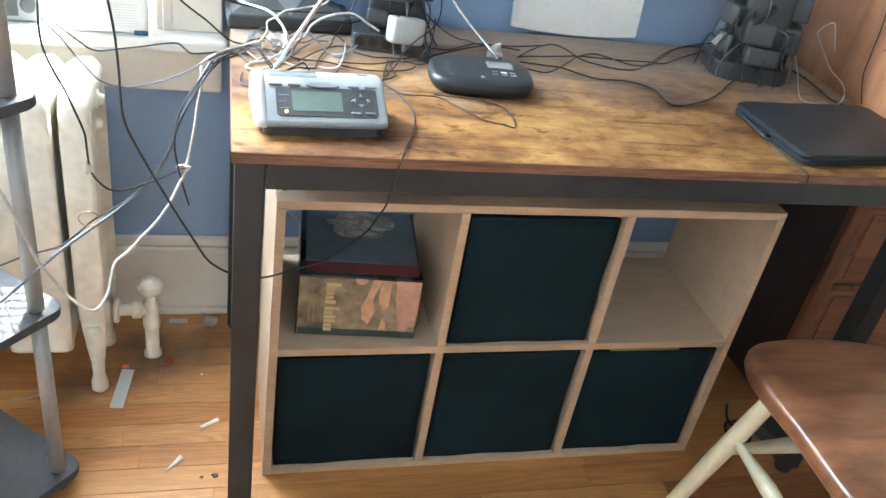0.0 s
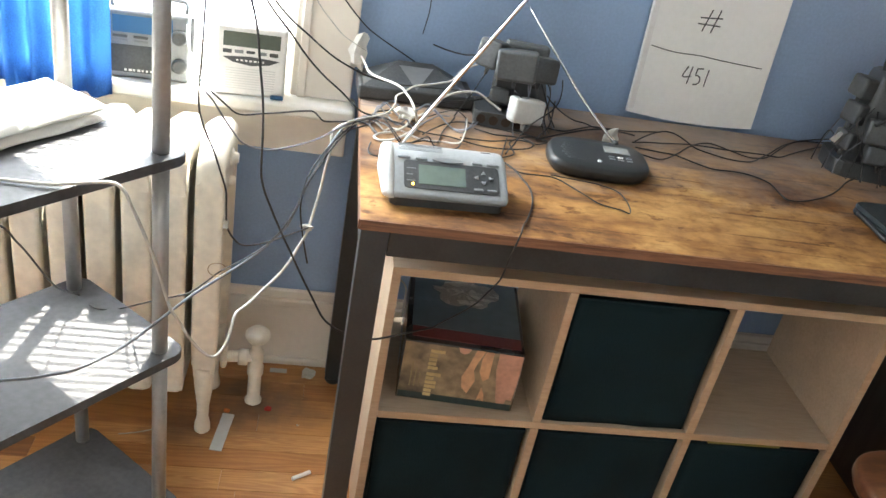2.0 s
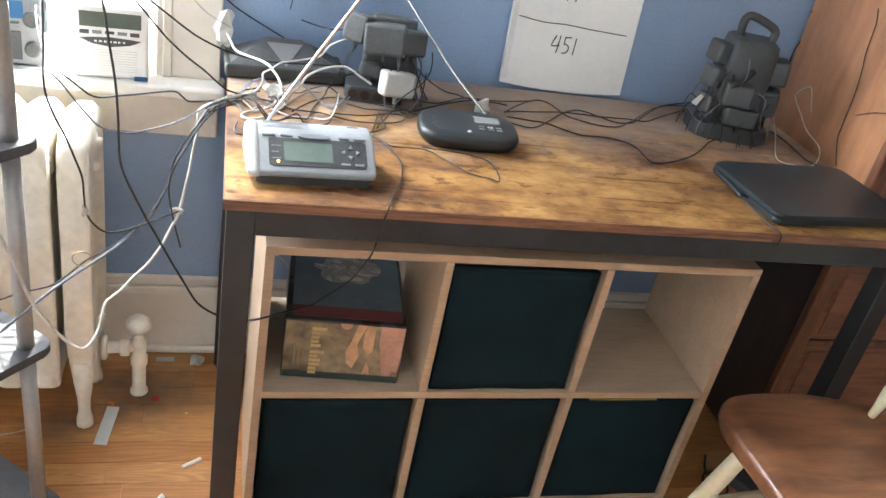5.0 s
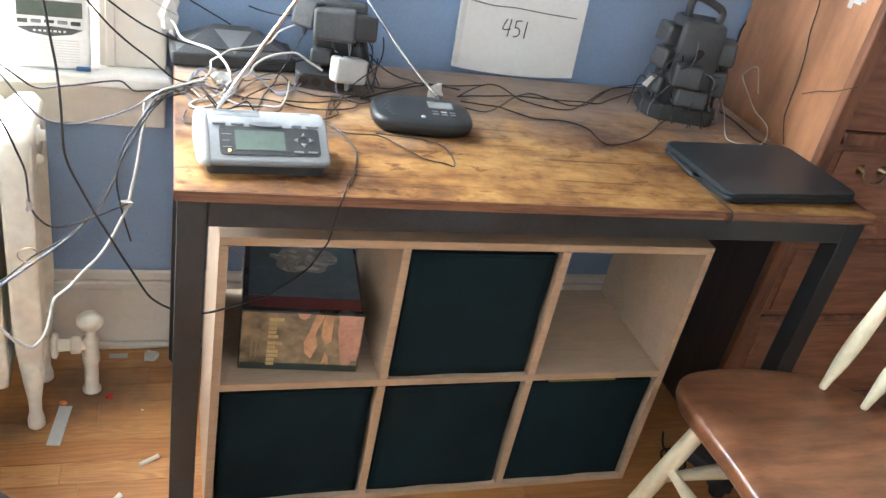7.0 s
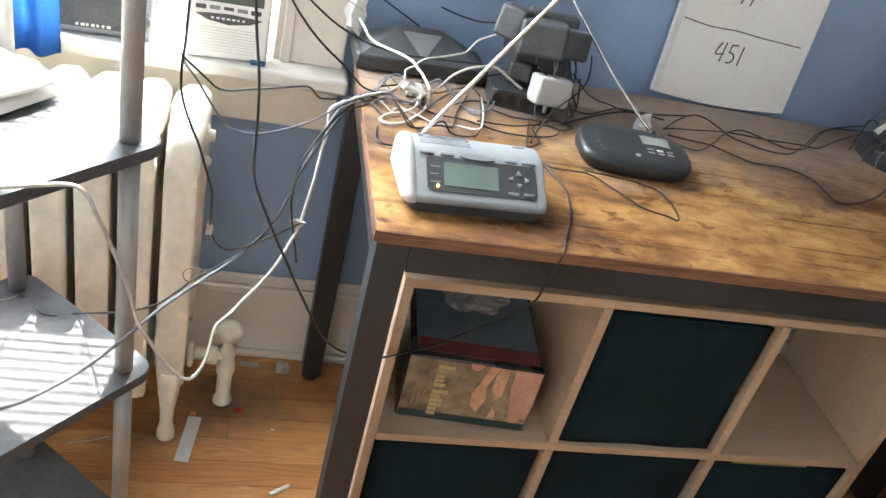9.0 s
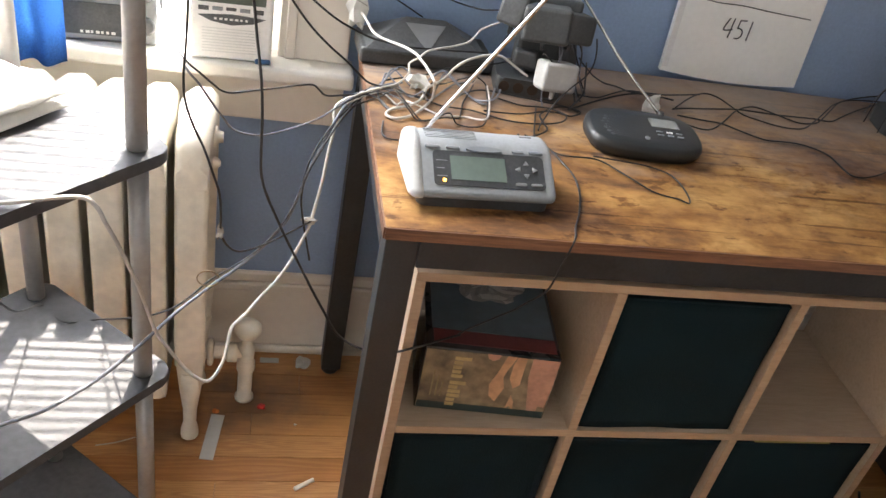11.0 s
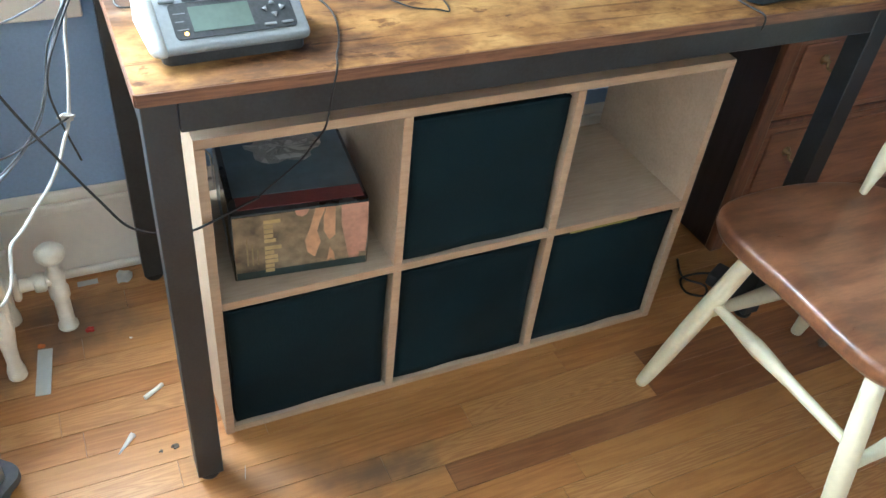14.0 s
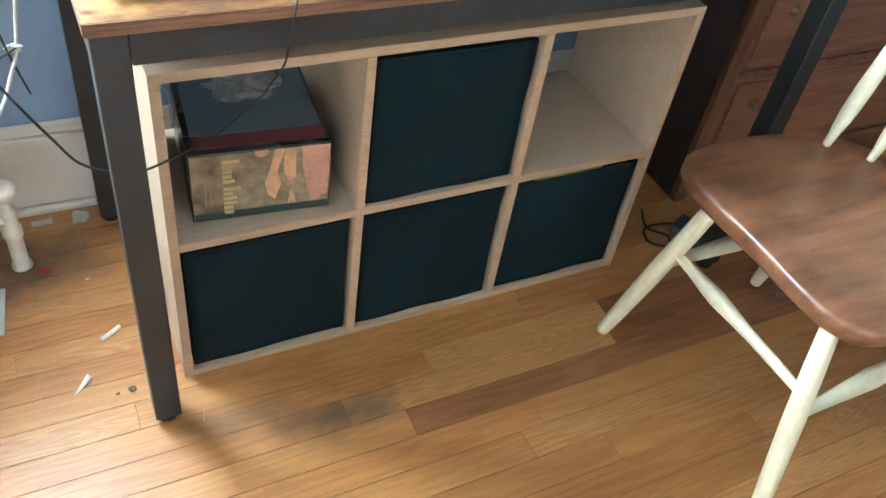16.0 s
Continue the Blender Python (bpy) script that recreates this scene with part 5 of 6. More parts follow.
for k in range(6):
    a = -2.6 + 0.42 * k
    part("loose_cord", sweep([(0.055 * math.cos(a), 0.055 * math.sin(a), 0.15 - 0.012 * k), (0.088 * math.cos(a + 0.25), 0.078 * math.sin(a + 0.25), 0.105), (0.074 * math.cos(a + 0.6), 0.070 * math.sin(a + 0.6), 0.050), (0.095 * math.cos(a + 0.8), 0.085 * math.sin(a + 0.8), 0.004)], 0.0018, 6, 5), black_rubber if k != 3 else grey_rubber, ps)

random.seed(31)
for k in range(9):
    a = random.uniform(-3.0, 0.4)
    b = a + random.uniform(-1.0, 1.0)
    part("thin_cord", sweep([(0.05 * math.cos(a), 0.046 * math.sin(a), random.uniform(0.10, 0.19)), (0.082 * math.cos(a), 0.074 * math.sin(a), random.uniform(0.06, 0.13)), (0.090 * math.cos(b), 0.080 * math.sin(b), random.uniform(0.04, 0.08)), (0.100 * math.cos(b), 0.092 * math.sin(b), 0.003)], 0.0011, 5, 5), black_rubber if k % 3 else grey_rubber, ps)

# ---- cables ----


def cable(points, r, material, label, plug=None):
    ob = thing("cable", Matrix.Identity(4), label, "cable")
    pts = [Vector(p) for p in points]
    line = [pts[0]]
    for k in range(len(pts) - 1):
        p, q = pts[k], pts[k + 1]
        before, after = pts[max(k - 1, 0)], pts[min(k + 2, len(pts) - 1)]
        mid = (9 * (p + q) - before - after) / 16
        sway = 0.035 * (q - p).length * noise.noise_vector(mid * 31)
        if 0.735 < min(p.z, q.z) < 0.752:
            sway.z, mid.z = max(0.0, sway.z), max(mid.z, min(p.z, q.z))
        line += [mid + sway, q]
    part("cord", sweep(line, r, 7, 4), material, ob)
    if plug:
        a, b = Vector(points[-1]), Vector(points[-2])
        d = (a - b).normalized()
        part("plug", sweep([a - d * 0.004, a + d * 0.008, a + d * 0.020], r, 8, 2, radii=[r * 1.1, r * 1.9, r * 1.2]), plug, ob)
    return ob
cable([(-0.263, 0.06, 1.033), (-0.25, 0.05, 0.991), (-0.236, 0.038, 0.945), (-0.222, 0.02, 0.859), (-0.217, 0.01, 0.773), (-0.209, 0.0, 0.722), (-0.179, -0.01, 0.66), (-0.141, -0.02, 0.59), (-0.103, -0.025, 0.522), (-0.069, -0.03, 0.499), (-0.018, -0.015, 0.479), (0.035, 0.0, 0.485), (0.087, 0.02, 0.489)], 0.001804, black_rubber, "thin black cable hanging past the desk corner into the shelf")
cable([(-0.295, -0.03, 1.06), (-0.297, -0.03, 1.023), (-0.301, -0.03, 0.91), (-0.301, -0.03, 0.845), (-0.28, -0.03, 0.789), (-0.261, -0.03, 0.729), (-0.258, -0.025, 0.67), (-0.238, 0.03, 0.606), (-0.189, 0.09, 0.589), (-0.139, 0.155, 0.581)], 0.001476, black_rubber, "thin black cable with a tape clip hanging before the radiator")
cable([(-0.385, 0.36, 0.844), (-0.363, 0.26, 0.827), (-0.322, 0.15, 0.818), (-0.285, 0.15, 0.787), (-0.262, 0.17, 0.768), (-0.205, 0.2, 0.768), (-0.153, 0.23, 0.766), (-0.132, 0.24, 0.747), (-0.088, 0.26, 0.745), (-0.06, 0.28, 0.748)], 0.001476, black_rubber, "thin black cable running from the window to the desk")
cable([(-0.251, 0.14, 0.99), (-0.239, 0.15, 0.968), (-0.201, 0.18, 0.914), (-0.16, 0.21, 0.856), (-0.108, 0.24, 0.804), (-0.069, 0.27, 0.762), (-0.028, 0.29, 0.747)], 0.00164, black_rubber, "black cable slung from the window casing to the desk")
cable([(-0.25, 0.22, 0.972), (-0.217, 0.26, 0.922), (-0.172, 0.28, 0.881), (-0.124, 0.3, 0.842), (-0.07, 0.33, 0.81), (-0.003, 0.36, 0.79), (0.078, 0.375, 0.788), (0.15, 0.372, 0.79)], 0.00164, black_rubber, "black cable crossing above the media box")
cable([(-0.305, 0.0, 0.874), (-0.291, 0.02, 0.845), (-0.274, 0.05, 0.802), (-0.257, 0.09, 0.757), (-0.231, 0.12, 0.734), (-0.195, 0.16, 0.722), (-0.139, 0.2, 0.73), (-0.096, 0.25, 0.741), (-0.06, 0.28, 0.75), (-0.013, 0.3, 0.755)], 0.001394, grey_rubber, "thin grey cable drooping from the desk towards the rack")
cable([(-0.536, -0.14, 0.766), (-0.461, -0.14, 0.768), (-0.394, -0.119, 0.768), (-0.373, -0.115, 0.736), (-0.357, -0.1, 0.678), (-0.34, -0.085, 0.606), (-0.328, -0.07, 0.542), (-0.301, -0.055, 0.478), (-0.269, -0.04, 0.435), (-0.249, -0.01, 0.449), (-0.242, 0.02, 0.48), (-0.223, 0.05, 0.485), (-0.183, 0.1, 0.51), (-0.151, 0.14, 0.555), (-0.139, 0.159, 0.579), (-0.126, 0.19, 0.639), (-0.115, 0.23, 0.7), (-0.113, 0.25, 0.73), (-0.07, 0.27, 0.747), (-0.019, 0.3, 0.75)], 0.00246, white_rubber, "white cable looping from the rack up to the desk")
cable([(-0.547, -0.22, 0.501), (-0.501, -0.17, 0.474), (-0.456, -0.12, 0.453), (-0.404, -0.07, 0.459), (-0.354, -0.03, 0.489), (-0.311, 0.02, 0.51), (-0.273, 0.06, 0.523), (-0.215, 0.1, 0.557), (-0.175, 0.14, 0.591), (-0.149, 0.18, 0.652), (-0.123, 0.22, 0.698), (-0.089, 0.26, 0.74), (-0.029, 0.3, 0.75)], 0.00246, grey_rubber, "grey cable slung from the rack to the desk")
cable([(-0.497, -0.247, 0.766), (-0.492, -0.22, 0.743), (-0.497, -0.15, 0.669), (-0.498, -0.05, 0.551), (-0.523, 0.135, 0.41), (-0.484, 0.098, 0.41), (-0.439, 0.107, 0.41), (-0.36, 0.0, 0.509), (-0.318, 0.03, 0.506), (-0.274, 0.06, 0.534), (-0.211, 0.1, 0.564), (-0.167, 0.15, 0.609), (-0.147, 0.19, 0.669), (-0.115, 0.23, 0.711), (-0.071, 0.27, 0.75)], 0.001394, black_rubber, "thin black cable lying on the rack and rising to the desk")
cable([(-0.135, 0.161, 0.505), (-0.144, 0.15, 0.55), (-0.156, 0.16, 0.608), (-0.153, 0.17, 0.645), (-0.13, 0.2, 0.684), (-0.105, 0.23, 0.718), (-0.074, 0.27, 0.74)], 0.00164, black_rubber, "black cable with a dangling loose end beside the desk", black_rubber)
cable([(0.162, 0.184, 0.744), (0.187, 0.153, 0.744), (0.201, 0.107, 0.744), (0.208, 0.061, 0.744), (0.196, -0.004, 0.744), (0.173, -0.063, 0.744), (0.163, -0.095, 0.744), (0.155, -0.097, 0.705), (0.15, -0.09, 0.662), (0.145, -0.05, 0.611), (0.131, 0.0, 0.545), (0.109, 0.02, 0.509), (0.088, 0.03, 0.482)], 0.001394, black_rubber, "thin black cord hanging over the desk's front edge")
cable([(0.206, 0.295, 0.744), (0.179, 0.194, 0.744), (0.182, 0.161, 0.744), (0.204, 0.13, 0.744), (0.256, 0.129, 0.744), (0.283, 0.1, 0.744), (0.318, 0.048, 0.744), (0.352, 0.032, 0.744), (0.365, 0.023, 0.744), (0.372, 0.049, 0.744), (0.369, 0.096, 0.744), (0.349, 0.116, 0.744), (0.323, 0.126, 0.744), (0.281, 0.133, 0.744), (0.257, 0.137, 0.744)], 0.00123, black_rubber, "thin black cord looped on the desk top")
cable([(0.473, 0.351, 0.744), (0.551, 0.427, 0.744), (0.586, 0.419, 0.744), (0.605, 0.355, 0.744), (0.654, 0.323, 0.744), (0.711, 0.325, 0.744), (0.775, 0.383, 0.744), (0.846, 0.453, 0.744), (0.926, 0.502, 0.744), (1.003, 0.533, 0.744)], 0.001312, black_rubber, "black cord winding along the back of the desk")
cable([(0.465, 0.344, 0.744), (0.53, 0.36, 0.744), (0.601, 0.375, 0.744), (0.686, 0.371, 0.744), (0.757, 0.373, 0.744), (0.796, 0.372, 0.744), (0.876, 0.43, 0.744), (0.982, 0.493, 0.744)], 0.001312, black_rubber, "black cord winding along the back of the desk")
cable([(0.464, 0.32, 0.744), (0.514, 0.31, 0.744), (0.546, 0.302, 0.744), (0.6, 0.259, 0.744), (0.664, 0.257, 0.744), (0.703, 0.223, 0.744), (0.705, 0.161, 0.744), (0.745, 0.162, 0.744), (0.815, 0.203, 0.744), (0.895, 0.282, 0.744), (0.97, 0.337, 0.744)], 0.001476, black_rubber, "black cord curving across the desk to the power strip")
cable([(0.441, 0.301, 0.744), (0.503, 0.274, 0.744), (0.59, 0.361, 0.744), (0.651, 0.395, 0.744), (0.708, 0.348, 0.744), (0.762, 0.362, 0.744), (0.866, 0.467, 0.744), (0.937, 0.494, 0.744), (0.999, 0.497, 0.744)], 0.001312, black_rubber, "black cord winding along the back of the desk")
cable([(1.1, 0.39, 0.784), (1.107, 0.361, 0.744), (1.03, 0.235, 0.744), (1.049, 0.205, 0.744), (1.108, 0.214, 0.744), (1.175, 0.298, 0.751), (1.175, 0.356, 0.765), (1.18, 0.435, 0.806), (1.18, 0.438, 0.824), (1.18, 0.403, 0.848), (1.178, 0.368, 0.8)], 0.0013, white_rubber, "thin white wire leaning up against the wardrobe side")
cable([(1.109, 0.384, 0.744), (1.112, 0.307, 0.744), (1.103, 0.238, 0.744), (1.117, 0.201, 0.744)], 0.001804, black_rubber, "short black cord at the desk's end")
cable([(-0.069, 0.283, 0.744), (-0.036, 0.309, 0.744), (-0.004, 0.282, 0.744), (0.043, 0.256, 0.744), (0.091, 0.25, 0.744), (0.138, 0.229, 0.744), (0.187, 0.226, 0.744), (0.236, 0.243, 0.744), (0.248, 0.271, 0.744), (0.215, 0.275, 0.744), (0.171, 0.256, 0.744), (0.111, 0.254, 0.744)], 0.001312, black_rubber, "black cord tangled on the desk")
cable([(-0.074, 0.267, 0.744), (-0.051, 0.254, 0.744), (-0.038, 0.219, 0.744), (-0.051, 0.254, 0.744), (-0.041, 0.322, 0.744), (0.017, 0.33, 0.756), (0.067, 0.35, 0.767), (0.141, 0.37, 0.775), (0.183, 0.38, 0.787)], 0.001476, black_rubber, "black cord tangled at the desk's back corner")
cable([(0.042, 0.245, 0.744), (0.075, 0.294, 0.744), (0.119, 0.331, 0.744), (0.18, 0.323, 0.744), (0.221, 0.312, 0.744), (0.262, 0.301, 0.744), (0.276, 0.288, 0.744)], 0.001312, black_rubber, "black cord tangled on the desk")
cable([(0.303, 0.38, 0.793), (0.28, 0.3, 0.77), (0.261, 0.293, 0.744), (0.339, 0.352, 0.744), (0.418, 0.394, 0.744), (0.482, 0.383, 0.744)], 0.001476, black_rubber, "black cord hanging from a plug adapter")
cable([(0.274, 0.367, 0.744), (0.328, 0.355, 0.744), (0.396, 0.401, 0.744), (0.469, 0.402, 0.744), (0.55, 0.424, 0.744)], 0.001312, black_rubber, "black cord at the back of the desk")
cable([(-0.074, 0.448, 0.805), (-0.066, 0.41, 0.803), (-0.053, 0.36, 0.802), (-0.026, 0.33, 0.804), (-0.008, 0.3, 0.808), (0.005, 0.27, 0.806), (0.014, 0.24, 0.802), (0.02, 0.215, 0.795), (0.032, 0.27, 0.75), (0.017, 0.245, 0.744), (-0.007, 0.209, 0.744), (-0.032, 0.194, 0.744), (-0.045, 0.204, 0.744), (-0.037, 0.222, 0.744), (-0.015, 0.237, 0.744), (0.009, 0.249, 0.752), (0.021, 0.278, 0.76)], 0.0022, white_rubber, "white cable loop on the desk's back corner")
cable([(0.016, 0.282, 0.755), (0.057, 0.333, 0.755), (0.064, 0.31, 0.782), (0.084, 0.315, 0.797), (0.114, 0.325, 0.805), (0.141, 0.33, 0.805), (0.165, 0.325, 0.793), (0.188, 0.318, 0.782)], 0.0021, white_rubber, "white cable arching to a white adapter")
cable([(-0.051, 0.181, 0.744), (-0.056, 0.146, 0.744), (-0.05, 0.129, 0.744), (-0.034, 0.127, 0.744)], 0.0014, black_rubber, "short black cord bend beside the radio")
cable([(1.187, 0.317, 1.05), (1.187, 0.304, 1.019), (1.187, 0.297, 0.961), (1.187, 0.282, 0.905), (1.187, 0.276, 0.838), (1.187, 0.272, 0.788), (1.187, 0.242, 0.735)], 0.0012, black_rubber, "thin black wire hanging down the wardrobe side")
cable([(1.187, 0.25, 0.847), (1.187, 0.205, 0.871), (1.187, 0.162, 0.888), (1.187, 0.119, 0.913)], 0.0009, black_rubber, "thin black wire stretched across the wardrobe side")
cable([(1.192, 0.515, 0.99), (1.198, 0.515, 0.945), (1.187, 0.515, 0.901), (1.183, 0.51, 0.871)], 0.00164, black_rubber, "black cable along the wall beside the wardrobe")
lead = cable([(0.826, 0.040, 0.7475), (0.825, 0.015, 0.7470), (0.826, -0.020, 0.7450), (0.829, -0.055, 0.7430), (0.834, -0.090, 0.7425), (0.836, -0.0955, 0.7300), (0.836, -0.0940, 0.7180)], 0.0015, black_rubber, "black charging lead plugged into the side of the laptop")
part("plug", sweep([(0.829, 0.125, 0.7495), (0.827, 0.110, 0.7495), (0.826, 0.060, 0.7485), (0.826, 0.040, 0.7478), (0.826, 0.028, 0.7472)], 0.005, 8, 3, radii=[0.0042, 0.0050, 0.0040, 0.0060, 0.0025]), black_rubber, lead, "black angled plug")
cable([(-0.184, 0.4, 0.937), (-0.155, 0.42, 0.891), (-0.113, 0.44, 0.844), (-0.066, 0.45, 0.817)], 0.001, white_rubber, "thin white wire hanging by the window casing")
cable([(-0.131, 0.47, 0.919), (-0.071, 0.48, 0.856), (-0.016, 0.49, 0.822), (0.034, 0.49, 0.797)], 0.0014, black_rubber, "black cable running down behind the media box")
cable([(0.048, 0.52, 0.937), (0.05, 0.52, 0.892), (0.044, 0.52, 0.846)], 0.001, black_rubber, "thin black wire on the blue wall")
cable([(0.066, 0.5, 0.834), (0.09, 0.48, 0.833), (0.124, 0.44, 0.84), (0.156, 0.41, 0.855)], 0.001476, black_rubber, "short black lead reaching up from an adapter")
cable([(-0.092, 0.241, 0.75), (-0.06, 0.269, 0.752), (-0.024, 0.286, 0.758), (-0.011, 0.27, 0.784), (-0.011, 0.28, 0.795), (0.003, 0.29, 0.801), (0.02, 0.31, 0.807), (0.046, 0.33, 0.807), (0.075, 0.35, 0.808), (0.097, 0.37, 0.81), (0.112, 0.375, 0.829), (0.139, 0.375, 0.844)], 0.0016, white_rubber, "white lead curling from an adapter")
cable([(0.144, 0.307, 0.744), (0.18, 0.289, 0.744), (0.229, 0.289, 0.744), (0.255, 0.268, 0.744), (0.28, 0.288, 0.744), (0.25, 0.301, 0.744), (0.204, 0.26, 0.744), (0.203, 0.208, 0.744), (0.159, 0.173, 0.744), (0.152, 0.185, 0.744)], 0.0014, black_rubber, "thin black cord curled on the desk")
cable([(0.305, 0.37, 0.839), (0.3, 0.34, 0.809), (0.277, 0.31, 0.792), (0.233, 0.27, 0.773), (0.21, 0.251, 0.744), (0.188, 0.204, 0.744)], 0.001312, black_rubber, "black cord dropping from an adapter to the desk")
cable([(0.28, 0.36, 0.808), (0.3, 0.36, 0.79), (0.363, 0.425, 0.744), (0.401, 0.399, 0.744), (0.44, 0.399, 0.744)], 0.001312, black_rubber, "black cord leading along the desk to the black radio")
cable([(0.045, 0.31, 0.407), (0.058, 0.31, 0.395), (0.071, 0.31, 0.377), (0.072, 0.31, 0.332), (0.073, 0.31, 0.277)], 0.0018, white_rubber, "thin white cord hanging behind the shelf and the book box")
# the tangle at the desk's back corner
random.seed(5)
for k, (mat, r, label) in enumerate(((grey_rubber, 0.0013, "thin grey cord tangled at the desk's back corner"), (black_rubber, 0.0012, "thin black cord tangled at the desk's back corner"),
                                     (grey_rubber, 0.0015, "thin grey cord tangled at the desk's back corner"), (black_rubber, 0.0013, "thin black cord tangled at the desk's back corner"),
                                     (grey_rubber, 0.0014, "thin grey cord tangled at the desk's back corner"), (black_rubber, 0.0011, "thin black cord tangled at the desk's back corner"), (white_rubber, 0.0014, "thin white cord tangled at the desk's back corner"))):
    x, y = -0.055 + 0.01 * random.random(), 0.26 + 0.05 * random.random()
    pts = [(x - 0.05, y - 0.03, 0.735), (x, y, DZ + 0.006)]
    for j in range(5):
        x, y = x + random.uniform(0.012, 0.045), min(0.345, max(0.20, y + random.uniform(-0.055, 0.055)))
        pts.append((x, y, DZ + r + (0.001 if j % 2 else random.uniform(0.001, 0.028))))
    pts.append((x + 0.03, 0.352, DZ + 0.004))
    cable(pts, r, mat, label)


def crumple(name, m, size, material, label, category, seed, n=7, tall=0.5):
    random.seed(seed)
    bm = bmesh.new()
    bmesh.ops.create_icosphere(bm, subdivisions=2, radius=1)
    for v in bm.verts:
        k = 0.40 + 0.9 * random.random()
        v.co = Vector((v.co.x * size[0] * k, v.co.y * size[1] * k, max(-0.9, v.co.z) * size[2] * k))
    low = min(v.co.z for v in bm.verts)
    for v in bm.verts:
        v.co.z -= low
    return single(name, bm, material, label, category, m=m)


crumple("tape_wad", pose(-0.079, 0.462, 0.768), (0.020, 0.014, 0.038), clear_film, "crumpled clear tape on the window casing", "tape", 11)
crumple("tape_wad", pose(0.012, 0.312, DZ + 0.001), (0.018, 0.020, 0.014), clear_film, "crumpled clear tape holding cables together", "tape", 12)
crumple("tape_wad", pose(0.405, 0.305, DZ + 0.001), (0.014, 0.010, 0.020), clear_film, "crumpled clear plastic scrap behind the black radio", "plastic scrap", 13)
crumple("tape_clip", pose(-0.259, -0.027, 0.662), (0.005, 0.003, 0.012), white_rubber, "white tape tab on a hanging cable", "tape", 14)
crumple("tape_clip", pose(-0.140, 0.157, 0.572), (0.013, 0.004, 0.007), white_rubber, "white tape tab on the hanging cables", "tape", 15)
ring = sweep([(-0.277 + 0.015 * math.cos(a), 0.045, 0.546 + 0.013 * math.sin(a)) for a in [0.2 + 2 * math.pi * k / 10 for k in range(10)]], 0.0009, 6, 3)
single("wire_loop", ring, brass, "small brown wire loop around the hanging cables", "wire")

# ---- litter on the floor ----
single("tape_strip", moved(block(-0.013, 0.013, -0.116, 0.0, 0, 0.0012, 0.0004, 1), pose(-0.270, 0.313, 0.0002, 0, 0, -6.5)), tape_grey, "pale grey tape strip stuck on the floor", "tape")
single("tape_strip", block(-0.195, -0.155, 0.470, 0.485, 0.0002, 0.0014), tape_grey, "small pale tape strip by the baseboard", "tape")
crumple("wax_crumb", pose(-0.185, 0.335, 0.0003), (0.009, 0.007, 0.006), red_wax, "small red crumb on the floor", "crumb", 21)
crumple("wax_crumb", pose(-0.275, 0.318, 0.0003), (0.006, 0.005, 0.005), orange_wax, "small orange crumb on the floor", "crumb", 22)
single("paper_stub", rod((-0.118, 0.128, 0.0044), (-0.083, 0.150, 0.0044), 0.0042, sides=10), pad_white, "small white rolled paper stub on the floor", "litter")
single("paper_cone", rod((-0.178, 0.022, 0.0014), (-0.150, 0.052, 0.006), 0.0012, 0.0058, sides=9), pad_white, "small white paper cone on the floor", "litter")
crumple("lint", pose(-0.088, 0.005, 0.0003), (0.007, 0.006, 0.003), grey_lint, "brown lint on the floor", "lint", 23)
crumple("lint", pose(-0.112, 0.003, 0.0003), (0.004, 0.003, 0.002), grey_lint, "brown lint on the floor", "lint", 24)
crumple("lint", pose(1.226, -0.202, 0.0003), (0.016, 0.010, 0.006), grey_lint, "grey dust ball on the floor", "lint", 25)
crumple("plastic_scrap", pose(-0.105, 0.470, 0.0003), (0.016, 0.020, 0.005), clear_film, "clear plastic scrap by the baseboard", "plastic scrap", 26)
crumple("floor_speck", pose(-0.118, 0.290, 0.0003), (0.003, 0.002, 0.002), pad_white, "white speck on the floor", "crumb", 27)
pb = thing("power_adapter", pose(1.150, 0.005, 0.0003, 0, 0, 25), "black power adapter lying on the floor under the desk", "adapter")
part("body", block(-0.03, 0.03, -0.055, 0.055, 0.0, 0.034, 0.006, 3), black_plastic, pb)
part("lead", sweep([(0, 0.054, 0.016), (-0.02, 0.085, 0.006), (-0.06, 0.10, 0.004), (-0.09, 0.07, 0.004), (-0.07, 0.035, 0.004), (-0.04, 0.05, 0.006), (-0.05, 0.10, 0.005), (0.0, 0.14, 0.004)], 0.0028, 7, 6), black_rubber, pb)

single("thread", sweep([(-0.484, 0.227, 0.0016), (-0.449, 0.235, 0.0020), (-0.417, 0.249, 0.0016)], 0.0013, 6, 5), white_rubber, "loose white thread lying on the floor under the rack", "thread")
single("thread", sweep([(0.007, -0.101, 0.0010), (0.013, -0.076, 0.0012)], 0.0006, 5, 3), white_rubber, "short pale fibre lying on the floor before the shelf", "thread")

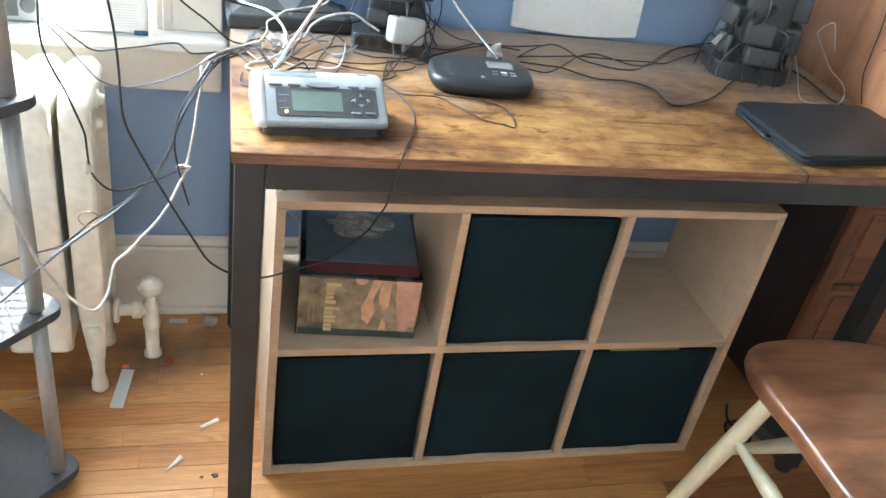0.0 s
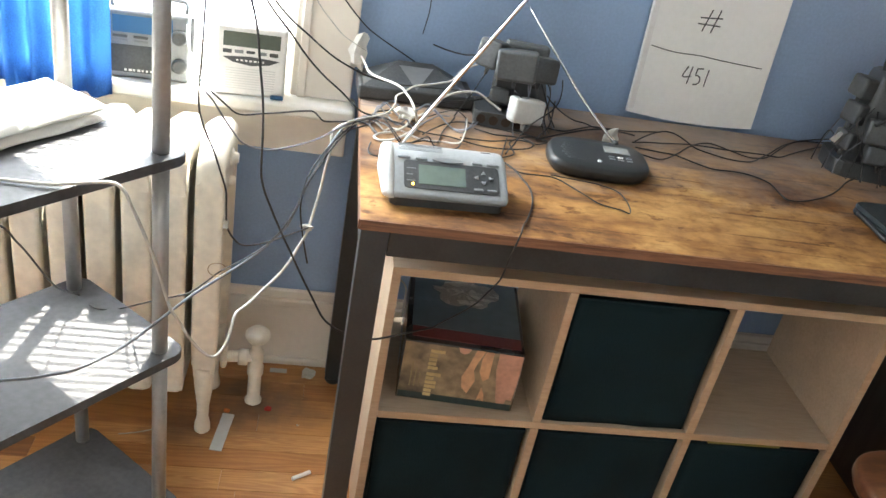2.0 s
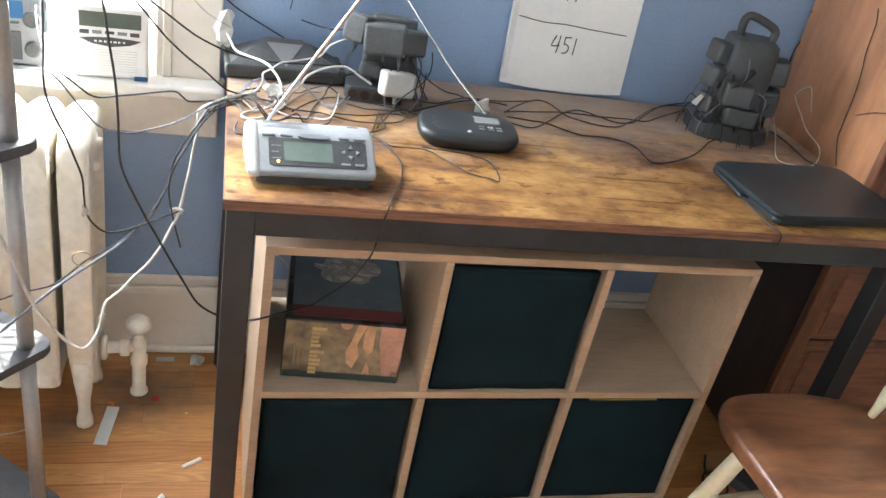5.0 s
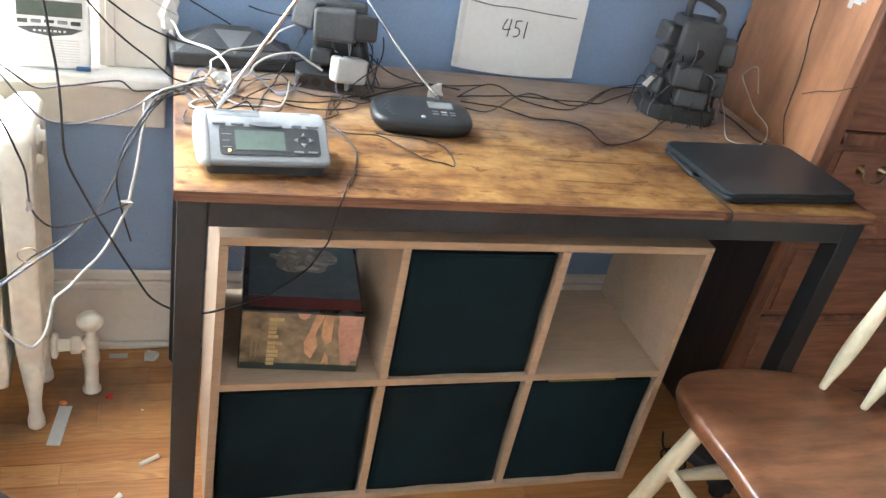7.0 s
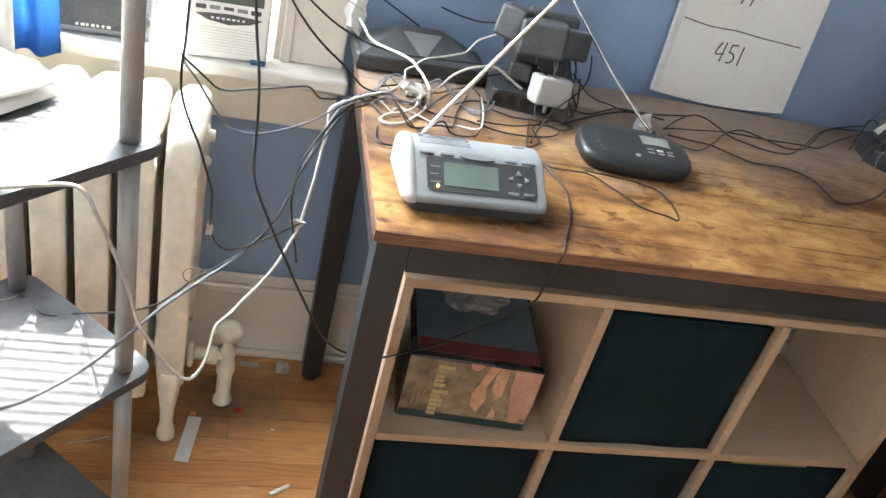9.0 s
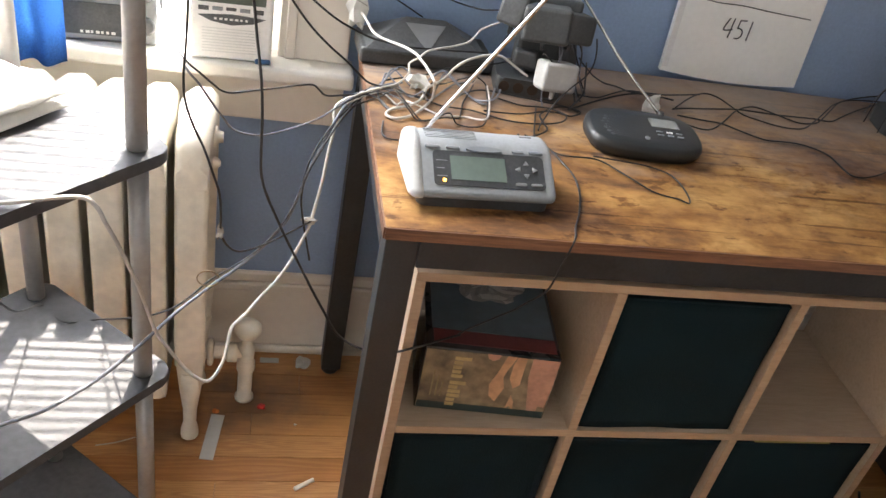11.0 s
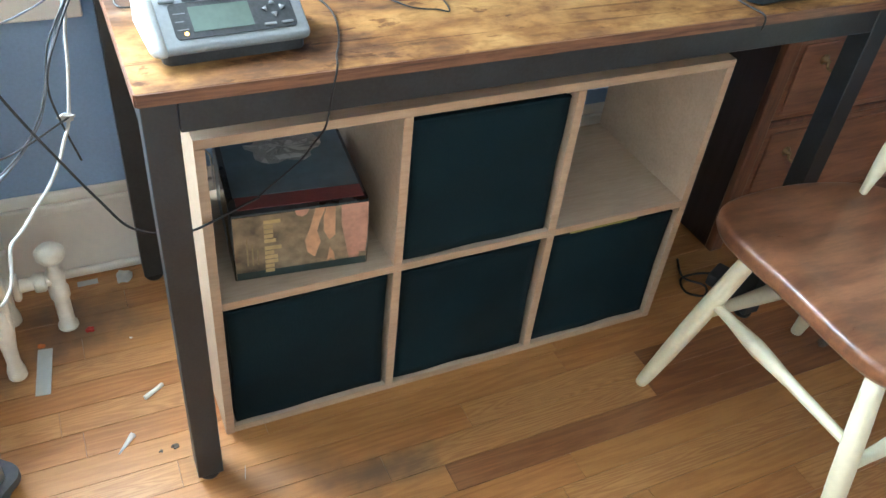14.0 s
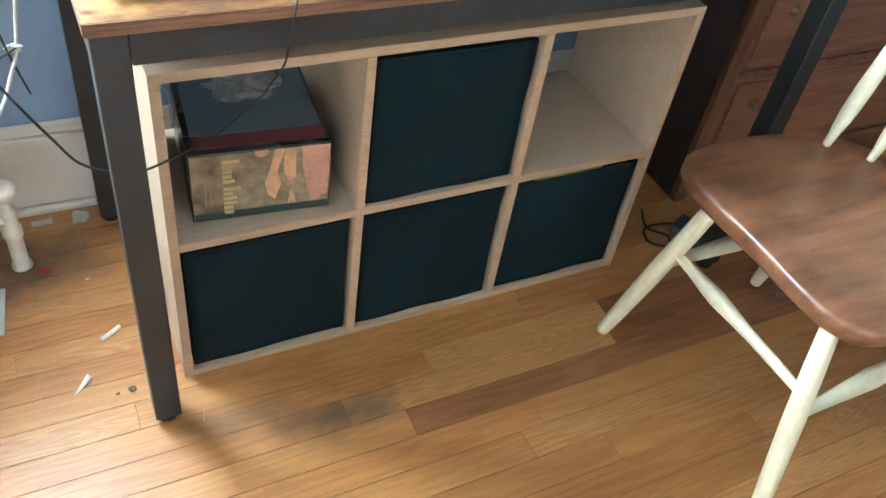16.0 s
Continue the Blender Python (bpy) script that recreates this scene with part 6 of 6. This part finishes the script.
# ---- floor ----
floor = structure("floor", block(X0 - 0.15, X1 + 0.15, Y0 - 0.15, WALL + 0.16, -0.05, -0.008), gap_dark, "worn honey-coloured oak strip floor", "floor")
random.seed(7)
BWD = 0.0572
FIXED = {-0.137: (-0.62, 0.236, 0.797, 1.7), -0.1942: (-0.4, 0.336, 1.35), -0.0798: (-0.35, 0.42, 0.82), 0.149: (-0.9, -0.262, 0.5)}
TONES = {(-0.137, 0.5): oak_flame, (-0.137, 1.0): oak_red, (-0.1942, 0.6): oak_red, (-0.1942, 0.1): oak_floor, (-0.0798, 0.2): oak_orange, (-0.0798, 0.7): oak_flame, (-0.0798, 1.0): oak_red, (-0.2514, 0.3): oak_orange, (-0.2514, 0.9): oak_floor, (-0.3086, 0.5): oak_floor, (-0.137, 0.0): oak_orange}
plank_rest = bmesh.new()
rows_y = [-0.0798 + (10 - k) * BWD for k in range(60)]
for y in [v for v in rows_y if v > Y0] + [-0.0798 + 11 * BWD]:
    cuts = next((c for k, c in FIXED.items() if abs(k - y) < 0.01), None)
    if cuts is None:
        cuts, x = [], X0 + 0.1 + random.random() * 0.8
        while x < X1 - 0.1:
            cuts.append(x)
            x += random.choice((0.45, 0.6, 0.75, 0.95, 1.2))
    ends = [X0, *cuts, X1]
    y1 = min(y, WALL - 0.001)
    for a, b in zip(ends, ends[1:]):
        c = Vector(((a + b) / 2, (y + y1) / 2 - BWD / 2, 0))
        if y > -0.75:
            pl = block(a + 0.0003, b - 0.0003, y - BWD + 0.0004, y1 - 0.0004, -0.008, 0.0, 0.0004, 1)
            moved(pl, Matrix.Translation(-c))
            kind = next((m for (ky, kx), m in TONES.items() if abs(ky - y) < 0.01 and a <= kx < b), None) or random.choices((oak_floor, oak_flame, oak_red, oak_orange), (5, 3, 0.5, 4))[0]
            part("plank", pl, kind, floor).location = c
        else:
            block(a + 0.0005, b - 0.0005, y - BWD + 0.0005, y1 - 0.0005, -0.008, 0.0, bm=plank_rest)
tagged(part("far_planks", plank_rest, oak_floor, floor), kind="stuff")
